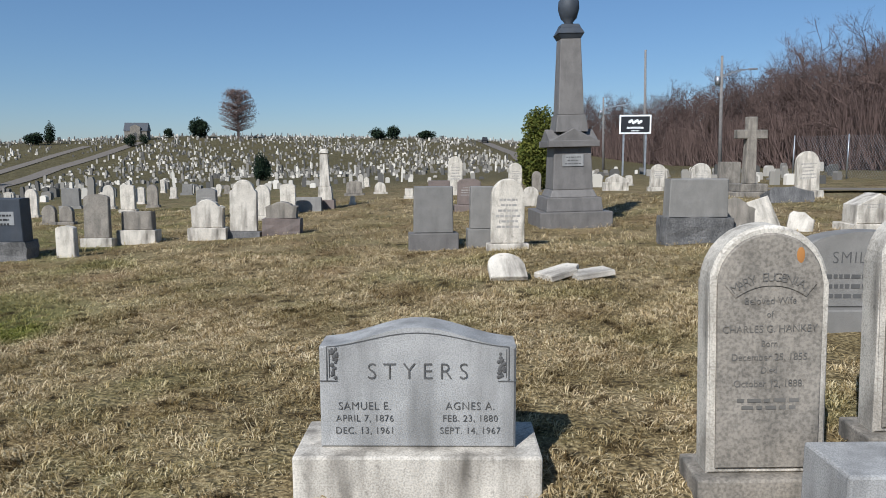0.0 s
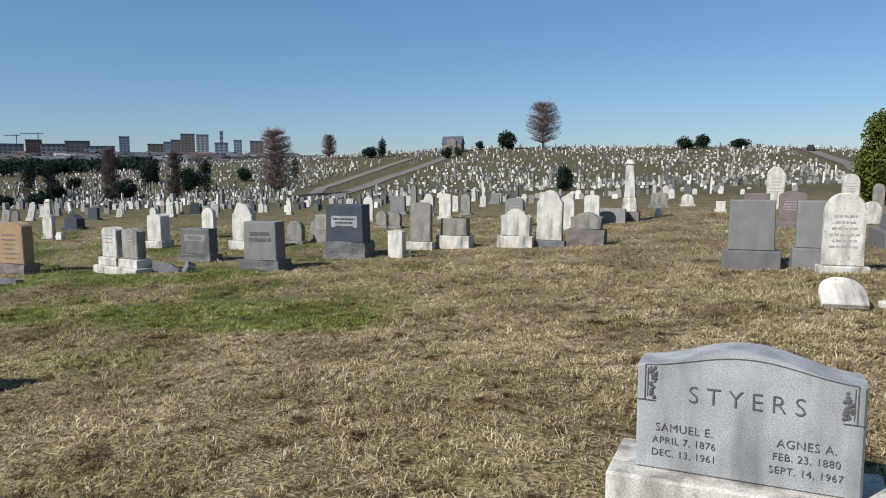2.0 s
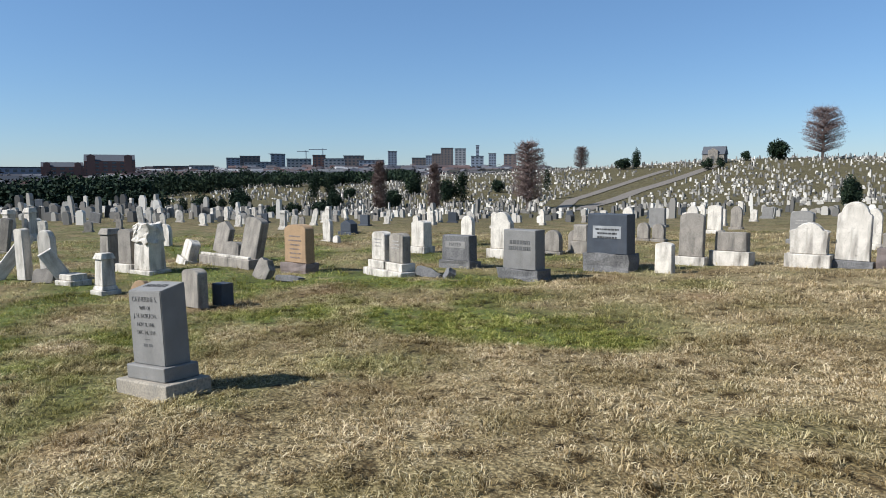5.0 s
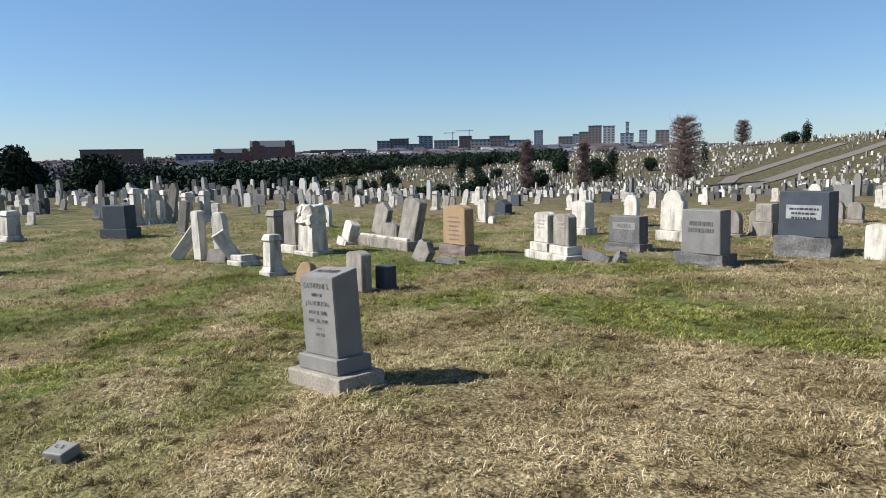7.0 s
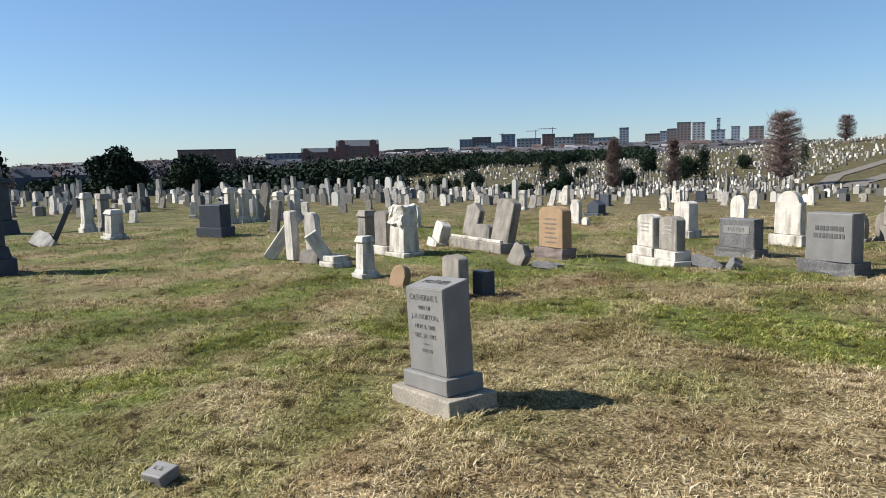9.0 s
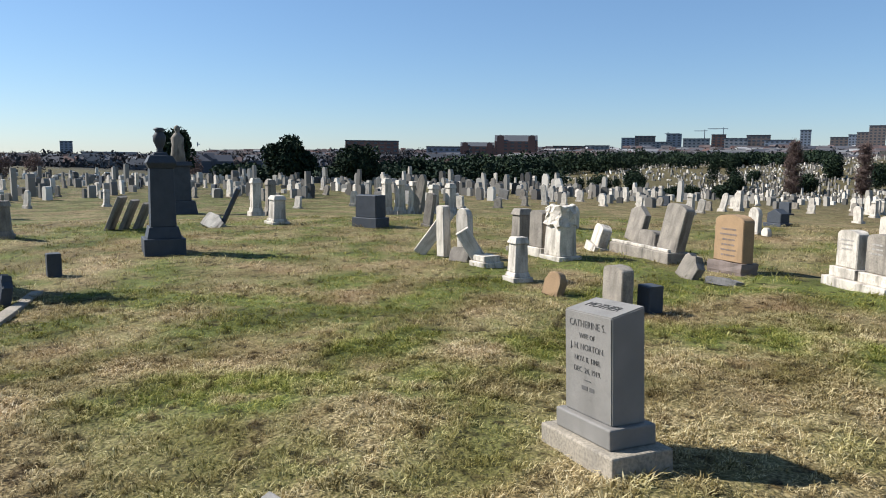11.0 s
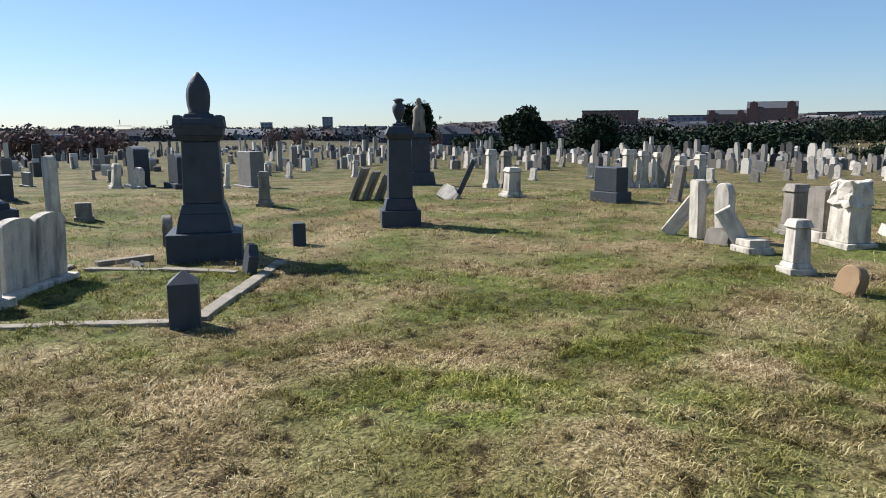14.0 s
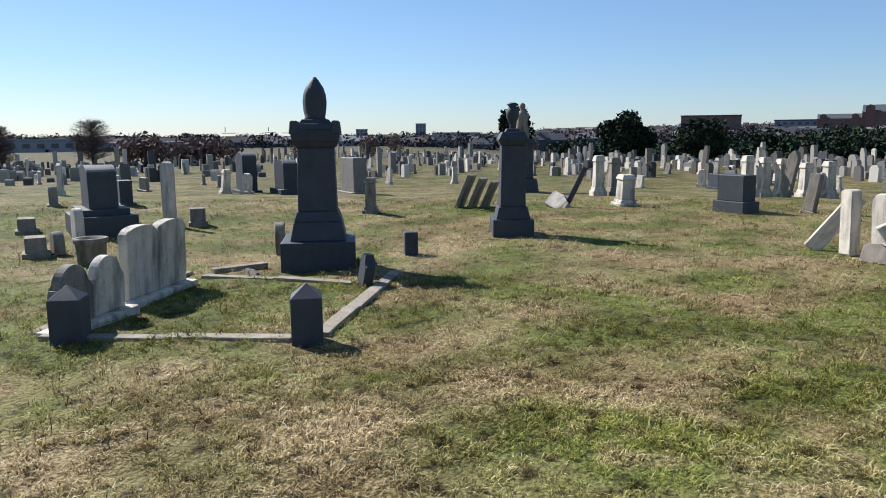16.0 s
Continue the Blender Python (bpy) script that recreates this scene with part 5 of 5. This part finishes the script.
def tree_belt():
    """The dark wooded dip between the cemetery and the town."""
    g = np.random.default_rng(21)
    vs, ts, k = [], [], 0
    for i in range(280):
        az = g.uniform(-92, -47)
        d = g.uniform(*(105, 175) if az < -67 else (210, 280))
        x, y = polar(az, d)
        top = np.interp(az, (-92, -80, -70, -58, -54, -47), (-0.7, -0.35, 0.5, 0.85, 0.6, 0.5)) + g.uniform(-0.5, 0.1)
        z0 = gz(x, y)
        h = max(3.0, 1.45 + d * math.tan(radians(top)) - z0)
        v, t = leaf_cloud(g, 420, g.uniform(3, 6), g.uniform(3, 6), h * 0.55, h * 0.5, 0.38, 7)
        vs.append(v + (x, y, z0))
        ts.append(t + k)
        k += len(v)
    tagged(quick_mesh("tree_belt", np.concatenate(vs), np.concatenate(ts), EVERGREEN), "dark dense wood in the dip below the town", "wood", kind="stuff")


tree_belt()


def bald_tree(az0, az1, d, top, label, seed, twig=TWIG, round_=0.5):
    x, y, h = by_sight((az0 + az1) / 2, d, top)
    w = d * radians(az1 - az0)
    root = thing("bare_tree", x, y, label, "tree")
    g = np.random.default_rng(seed)
    vs, ts = [], []
    limb(vs, ts, (0, 0, -0.2), (0, 0, h * 0.5), 0.035 * h, 0.02 * h)
    limb(vs, ts, (0, 0, h * 0.5), (0, 0, h * 0.95), 0.02 * h, 0.004 * h)
    quick_mesh("trunk", vs, ts, BARK, root)
    vs, ts = [], []
    for i in range(420):
        z = h * g.uniform(0.12, 0.92)
        r = w / 2 * math.sqrt(max(0.03, 1 - ((z / h - 0.4) / 0.58) ** 2)) * g.uniform(0.8, 1.02)
        a = g.uniform(0, 6.28)
        q = np.array((r * math.cos(a), r * math.sin(a), z + r * 0.3))
        p = np.array((0, 0, z))
        limb(vs, ts, p, q, 0.0045 * h, 0.0012 * h)
        for j in range(12):
            b = p + (q - p) * g.uniform(0.15, 1.0)
            limb(vs, ts, b, b + g.normal(size=3) * 0.032 * h + (0, 0, 0.02 * h), 0.002 * h, 0.0009 * h)
    quick_mesh("crown", vs, ts, twig, root)


bald_tree(-18.3, -15.3, 232, 5.15, "tall bare reddish bald cypress on the ridge", 1)
bald_tree(-39.3, -36.3, 128, 3.2, "round-crowned bare reddish tree on the far slope", 2)
bald_tree(-34.4, -33.0, 230, 2.65, "small bare tree on the ridge", 3, BARE)
bald_tree(-128.5, -125.4, 85, 1.3, "bare pale-limbed tree at the plateau edge", 4, BARE)
bald_tree(-133.5, -131.5, 80, 0.9, "thin bare tree at the plateau edge", 5, BARE)
bald_tree(-45.8, -44.6, 115, 1.5, "small bare tree among the far graves", 6, BARE)
bald_tree(-50.2, -48.8, 105, 1.7, "bare tree among the far graves", 7, BARE)


def woods():
    """Bare winter trees beyond the fence."""
    protos_ = []
    for s in range(4):
        v, t = branching(np.random.default_rng(70 + s), 11.5, 0.55, 3, 0.16, 4)
        root = thing("bare_tree", *polar(24, 90), "bare grey-brown winter tree in the woods beyond the fence", "tree", group="woods beyond the fence")
        quick_mesh("crown", v, t, BARE, root)
        protos_.append(root)
    g = np.random.default_rng(8)
    for i in range(210):
        u = g.uniform(0, 1) ** 0.8
        az = 9.5 + 26 * u
        d = np.interp(az, (9.5, 14, 20, 28, 36), (190, 150, 105, 76, 64)) + g.uniform(0, 30)
        x, y = polar(az, d)
        m = pose(x, y, gz(x, y) - 0.1, 0, 0, g.uniform(0, 360))
        c = copy_thing(protos_[i % 4], m)
        c.scale = (1, 1, g.uniform(0.9, 1.35))
    for i, p in enumerate(protos_):
        x, y = polar(15 + 5 * i, 130 - 14 * i)
        p.matrix_basis = pose(x, y, gz(x, y) - 0.1)
    # undergrowth
    vs, ts = [], []
    for i in range(9000):
        az = g.uniform(9, 36)
        d = np.interp(az, (9.5, 14, 20, 28, 36), (185, 145, 100, 72, 60)) + g.uniform(0, 22)
        x, y = polar(az, d)
        z = gz(x, y)
        for j in range(2):
            limb(vs, ts, (x, y, z), (x + g.normal() * 0.9, y + g.normal() * 0.9, z + g.uniform(1, 7.0)), 0.05, 0.012)
    tagged(quick_mesh("undergrowth", vs, ts, BARE), "tangled bare brush under the winter trees", "brush", kind="stuff")


woods()


# ---- fence, poles and sign at the eastern edge ----
def chain_fence():
    ends = (polar(25.0, 46), polar(32, 43), polar(40, 40))
    root = thing("chain_link_fence", *ends[1], "tall grey chain-link fence on steel posts", "fence")
    bx, by, bz = root.location
    k = 0
    for (x0, y0), (x1, y1) in zip(ends, ends[1:]):
        n = int(math.hypot(x1 - x0, y1 - y0) / 3.0)
        bm, rail = bmesh.new(), bmesh.new()
        for i in range(n + 1):
            x, y = x0 + (x1 - x0) * i / n, y0 + (y1 - y0) * i / n
            z = gz(x, y)
            part("post", lathe(bmesh.new(), ((0.04, z - bz - 0.1), (0.04, z - bz + 2.4)), 8, x - bx, y - by), METAL, root)
        m = n * 22
        for i in range(m):
            for s in (-1, 1):
                u0, u1 = i / m, (i + 10 * s) / m
                if not 0 <= u1 <= 1:
                    continue
                p, q = (Vector((x0 + (x1 - x0) * u - bx, y0 + (y1 - y0) * u - by, gz(x0 + (x1 - x0) * u, y0 + (y1 - y0) * u) - bz + h)) for u, h in ((u0, 0.05), (u1, 2.35)))
                a, b = p - Vector((0.005, 0, 0)), q - Vector((0.005, 0, 0))
                bm.faces.new([bm.verts.new(c) for c in (a, p + Vector((0.005, 0, 0)), q + Vector((0.005, 0, 0)), b)])
        part("mesh", bm, METAL, root, "woven wire mesh")


chain_fence()


def utility_pole(az, d, top, label, arm):
    x, y, h = by_sight(az, d, top)
    root = thing("utility_pole", x, y, label, "utility pole", 0, 0, -1.5)
    part("pole", lathe(bmesh.new(), ((0.17, -0.3), (0.1, h)), 10), WOOD, root)
    if arm:
        bm = bmesh.new()
        for i in range(6):
            a0, a1 = i / 6, (i + 1) / 6
            p, q = (Vector((2.2 * a, 0, h - 1.6 + 0.5 * math.sin(a * 1.57))) for a in (a0, a1))
            block(bm, p.x, q.x, -0.035, 0.035, p.z - 0.035, q.z + 0.035, 0)
        part("arm", bm, METAL, root)
        part("lamp", block(bmesh.new(), 2.1, 2.8, -0.12, 0.12, h - 1.18, h - 1.02, 0.03), METAL, root, "grey street-light head")
        part("transformer", lathe(bmesh.new(), ((0.2, h - 2.3), (0.22, h - 1.6)), 10, -0.3), METAL, root)


utility_pole(20.1, 62, 7.25, "leaning wooden utility pole with street-light arm", True)
utility_pole(14.7, 75, 7.9, "tall bare wooden utility pole", False)
utility_pole(11.6, 95, 4.5, "wooden utility pole with street-light arm by the lane", True)


def cables():
    """Sagging lines strung from pole to pole."""
    root = thing("power_cables", *polar(20.1, 62), "thin dark power cables sagging between poles", "cable")
    bx, by, bz = root.location
    ends = [(*polar(a, d), h) for a, d, h in ((14.7, 75, 7.6), (20.1, 62, 7.4), (44, 62, 8.0))]
    for k, ((x0, y0, h0), (x1, y1, h1)) in enumerate(zip(ends, ends[1:])):
        vs, ts = [], []
        q = None
        for i in range(13):
            f = i / 12
            x, y = x0 + (x1 - x0) * f, y0 + (y1 - y0) * f
            p = (x - bx, y - by, gz(x0, y0) * (1 - f) + gz(x1, y1) * f + h0 + (h1 - h0) * f - 2.4 * f * (1 - f) - bz)
            if q:
                limb(vs, ts, q, p, 0.012, 0.012)
            q = p
        quick_mesh("cable", vs, ts, CUT_DARK, root)


cables()


def billboard():
    x, y, top = by_sight(13.9, 58, 3.15)
    root = thing("sign_board", x, y, "black and white framed cemetery sign on posts", "sign", -8)
    w, h = 2.4, 1.45
    part("board", block(bmesh.new(), -w / 2, w / 2, 0, 0.08, top - h, top, 0.01), SIGN_WHITE, root, "white frame")
    part("panel", block(bmesh.new(), -w / 2 + 0.12, w / 2 - 0.12, -0.02, 0.0, top - h + 0.12, top - 0.12, 0.004), SIGN_BLACK, root, "black panel")
    for s in (-1, 1):
        part("post", block(bmesh.new(), s * w * 0.35 - 0.07, s * w * 0.35 + 0.07, 0.085, 0.22, -0.2, top - 0.1, 0.01), METAL, root)
    bars(root, 0, -0.024, top - h * 0.68, w * 0.8, 1, SIGN_WHITE, 0.14, 0.2, 3)
    bars(root, 0, -0.024, top - h * 0.84, w * 0.3, 1, SIGN_WHITE, 0.07, 0.2, 5)
    bm = bmesh.new()
    for i in range(7):
        bmesh.ops.create_icosphere(bm, subdivisions=1, radius=0.13, matrix=pose(-0.42 + 0.14 * i, -0.02, top - h * 0.36 + 0.09 * math.sin(i * 2.1)) @ Matrix.Diagonal((1, 0.1, 1, 1)))
    part("emblem", bm, SIGN_WHITE, root, "white tree-like emblem")


billboard()


def mausoleum():
    x, y, h = by_sight(-24.05, 228, 2.45)
    root = thing("mausoleum", x, y, "pale stone mausoleum with steep slate roof on the ridge", "mausoleum", 12)
    w = 6.2
    part("wall", block(bmesh.new(), -w / 2, w / 2, 0, 5, -0.3, h * 0.55, 0.05), WEATHERED, root)
    bm = bmesh.new()
    slab(bm, w * 1.06, h * 0.47, -0.2, 5.4, "flat", h * 0.55, 0.0)
    for v in bm.verts:
        if v.co.z > h * 0.7:
            v.co.y += (2.3 - v.co.y) * 0.9
    part("roof", bm, SLATE, root, "slate roof")
    part("gable", slab(bmesh.new(), 2.8, h * 0.9, -0.35, 0.6, "peak", 0, 0.03), WEATHERED, root)
    part("door", slab(bmesh.new(), 0.9, h * 0.45, -0.4, 0.1, "round", 0, 0.01), CUT, root, "dark arched door")


mausoleum()


def parked_van():
    x, y = 9.0, 222.0
    root = thing("pickup_truck", x, y, "small dark pickup truck on the cemetery lane", "truck", 0)
    part("body", block(bmesh.new(), -0.95, 0.95, -2.4, 2.4, 0.45, 1.05, 0.12), SIGN_BLACK, root)
    part("cab", block(bmesh.new(), -0.88, 0.88, -0.6, 1.2, 1.05, 1.75, 0.12, 0.12), SIGN_BLACK, root)
    for sx in (-0.85, 0.85):
        for sy in (-1.5, 1.5):
            w = part("wheel", lathe(bmesh.new(), ((0.36, -0.12), (0.38, 0), (0.36, 0.12)), 14), CUT_DARK, root)
            w.matrix_basis = pose(sx, sy, 0.38, 0, 90, 0)


parked_van()


# ---- the town beyond ----
def building(az0, az1, top, d, mat, label, storeys=5, base=-0.3, gable=False, name="building", roof=SLATE):
    az = (az0 + az1) / 2
    x, y = polar(az, d)
    w = d * radians(az1 - az0)
    z0, z1 = 1.45 + d * math.tan(radians(base)), 1.45 + d * math.tan(radians(top))
    root = thing(name, x, y, label + " in the town beyond", "building", -az, z=z0)
    h, dep = z1 - z0, max(8.0, w * 0.6)
    wall_h = h * (0.72 if gable else 1.0)
    part("wall", block(bmesh.new(), -w / 2, w / 2, 0, dep, -12, wall_h, 0), mat, root)
    if gable:
        bm = slab(bmesh.new(), w, h - wall_h, 0, dep, "flat", wall_h, 0)
        for v in bm.verts:
            if v.co.z > wall_h + 0.5:
                v.co.y += (dep / 2 - v.co.y) * 0.85
        part("roof", bm, roof, root)
        for s in (-0.36, 0.36):
            part("gable", slab(bmesh.new(), w * 0.16, h, -1.0, 3, "peak", 0, 0, w * s), mat, root)
    else:
        part("roof", block(bmesh.new(), -w / 2 - 0.3, w / 2 + 0.3, -0.3, dep + 0.3, wall_h, wall_h + 0.8, 0), roof, root)
    for k in range(storeys):
        n = min(14, max(3, int(w / 4.5)))
        zz = wall_h * (k + 0.5) / storeys
        for i in range(n):
            xx = -w / 2 + w * (i + 0.5) / n
            if k == 0 and i == 0:
                pane = part("window", block(bmesh.new(), -w / n * 0.26, w / n * 0.26, -0.12, 0.1, -wall_h / storeys * 0.24, wall_h / storeys * 0.24, 0), GLASS, root)
            else:
                pane = new("window", pane.data)
                pane.parent = root
            pane.location = (xx, 0, zz)
    return root


B = building
B(-82.9, -78.7, 1.36, 520, BRICK, "long flat-roofed brick building", 4, 0.2)
B(-76.5, -73.7, 0.96, 560, HAZE, "low dark flat-roofed building", 2, 0.2)
B(-73.8, -71.1, 1.4, 520, BRICK, "brick school wing with gables", 3, 0.2, True)
B(-71.1, -67.7, 1.98, 520, BRICK, "large gabled brick school", 5, 0.2, True)
B(-61.3, -60.3, 1.75, 900, HAZE, "grey hospital block", 6, 0.8)
B(-60.3, -58.8, 1.9, 920, BROWN, "brown hospital block", 6, 0.8)
B(-60.0, -57.5, 1.45, 860, PALE, "pale hospital block", 4, 0.8)
B(-58.0, -56.9, 2.05, 930, HAZE, "blue-grey tower block", 7, 0.8)
B(-56.8, -54.9, 1.7, 900, PALE, "pale office block", 4, 0.8)
B(-54.8, -53.8, 2.0, 940, BRICK, "brick tower block", 6, 0.8)
B(-53.9, -52.3, 1.72, 900, PALE, "pale hospital wing", 4, 0.8)
B(-52.4, -50.8, 1.95, 920, BROWN, "brown office block", 5, 0.7)
B(-51.2, -49.2, 1.6, 900, HAZE, "dark glass block", 4, 0.7)
B(-51.5, -49.6, 1.12, 860, REDROOF, "red-panelled building", 2, 0.8)
B(-48.9, -48.2, 2.3, 1000, HAZE, "slim blue-grey tower", 8, 0.8)
B(-47.0, -45.9, 1.78, 1000, BROWN, "brown tower block", 5, 0.8)
B(-45.9, -45.3, 1.95, 1050, HAZE, "stepped grey tower", 6, 0.8)
B(-45.4, -44.7, 2.1, 1000, BROWN, "brown downtown tower", 7, 0.8)
B(-44.7, -43.7, 2.55, 1050, BROWN, "tall brownish downtown tower", 9, 0.8)
B(-43.6, -42.7, 2.5, 1050, PALE, "tall pale downtown tower", 9, 0.8)
B(-42.3, -41.3, 1.9, 1000, HAZE, "blue-grey downtown block", 5, 0.8)
B(-41.9, -41.65, 2.75, 1020, HAZE, "slim spire tower", 6, 0.8)
B(-40.9, -40.3, 2.1, 1000, HAZE, "grey downtown block", 6, 0.8)
B(-39.7, -38.7, 2.05, 1000, BROWN, "brown downtown block", 6, 0.8)
B(-103.2, -102.4, 1.0, 1100, HAZE, "distant blue-grey tower", 8, -0.3)
B(-107.9, -107.0, 0.58, 1100, HAZE, "distant grey block", 4, -0.3)
B(-101.9, -98.2, 0.26, 700, PALE, "long white warehouse", 1, -0.2, roof=PALE)
B(-135.0, -128.0, -0.15, 300, PALE, "long pale low warehouse", 1, -0.8, roof=HAZE)
B(-127.5, -121.0, -0.45, 260, PALE, "pale low shed beyond the plateau", 1, -1.2, roof=HAZE)
B(-98.0, -94.5, 0.15, 650, HAZE, "low grey warehouse", 2, -0.3)
B(-66.5, -64.0, 1.1, 760, BRICK, "brick row building", 3, 0.6)
B(-64.0, -62.2, 1.15, 800, PALE, "pale row building", 3, 0.7)


def row_houses():
    g = np.random.default_rng(31)
    vs, ts, k = [], [], 0
    for i in range(1700):
        az = g.uniform(-135, -36)
        d = g.uniform(330, 900)
        x, y = polar(az, d)
        top = np.interp(az, (-125, -98, -92, -84, -75, -62, -50, -36), (0.05, 0.08, 0.6, 0.8, 0.85, 1.15, 1.3, 1.2)) * (d / 900) ** 0.8 + g.uniform(-0.2, 0.1)
        z1 = 1.45 + d * math.tan(radians(top))
        w, dep, h = g.choice((6, 8, 11, 24)), 8.0, g.uniform(5, 7.5)
        z1 = min(z1, gz(x, y) + h * 1.4)
        a = radians(-az) + g.normal() * 0.5
        for u, v, ww in ((-1, 0, 0), (1, 0, 0), (1, 1, 0), (-1, 1, 0), (-1, 0, 1), (1, 0, 1), (1, 0.5, 1.4), (-1, 0.5, 1.4), (1, 1, 1), (-1, 1, 1)):
            lx, ly = u * w / 2, v * dep
            vs.append((x + lx * math.cos(a) - ly * math.sin(a), y + lx * math.sin(a) + ly * math.cos(a), z1 - h * 1.4 + (ww * h if ww else -6)))
        ts += [(k + p, k + q, k + r_) for p, q, r_ in ((0, 1, 5), (0, 5, 4), (1, 2, 8), (1, 8, 5), (3, 0, 4), (3, 4, 9), (2, 3, 9), (2, 9, 8), (4, 5, 6), (4, 6, 7), (7, 6, 8), (7, 8, 9), (5, 8, 6), (4, 7, 9))]
        k += 10
    tagged(quick_mesh("row_houses", vs, ts, ROW_HOUSE), "brick and painted row houses climbing the far hill", "row houses", kind="stuff")
    vs, ts, k = [], [], 0
    for i in range(1500):
        az, d = g.uniform(-135, -36), g.uniform(300, 950)
        x, y = polar(az, d)
        top = np.interp(az, (-135, -98, -92, -75, -62, -36), (0.1, 0.12, 0.5, 0.75, 1.0, 1.1)) * (d / 900) ** 0.8 + g.uniform(-0.15, 0.15)
        v, t = leaf_cloud(g, 110, g.uniform(4, 10), g.uniform(4, 10), 5, 0, 0.8, 6)
        vs.append(v + (x, y, 1.45 + d * math.tan(radians(top)) - 3.5))
        ts.append(t + k)
        k += len(v)
    tagged(quick_mesh("town_trees", np.concatenate(vs), np.concatenate(ts), TOWN_TREE), "bare and dark trees between the far houses", "trees", kind="stuff")


row_houses()


def crane(az, d, top, jib):
    x, y = polar(az, d)
    z0, z1 = 1.45 + d * math.tan(radians(0.8)), 1.45 + d * math.tan(radians(top))
    root = thing("tower_crane", x, y, "distant thin tower crane above the roofs", "crane", -az, z=z0)
    part("mast", block(bmesh.new(), -0.5, 0.5, -0.5, 0.5, 0, z1 - z0, 0), METAL, root)
    part("jib", block(bmesh.new(), -0.3 * jib, jib, -0.4, 0.4, z1 - z0 - 2, z1 - z0 - 1.2, 0), METAL, root)


crane(-57.9, 950, 2.2, 14)
crane(-55.3, 960, 2.4, -12)
crane(-54.0, 960, 2.55, -18)
crane(-117.8, 1000, 0.45, 14)
crane(-114.6, 1000, 0.5, 10)
crane(-112.9, 1000, 0.45, -12)
crane(-94.0, 700, 1.1, 2)
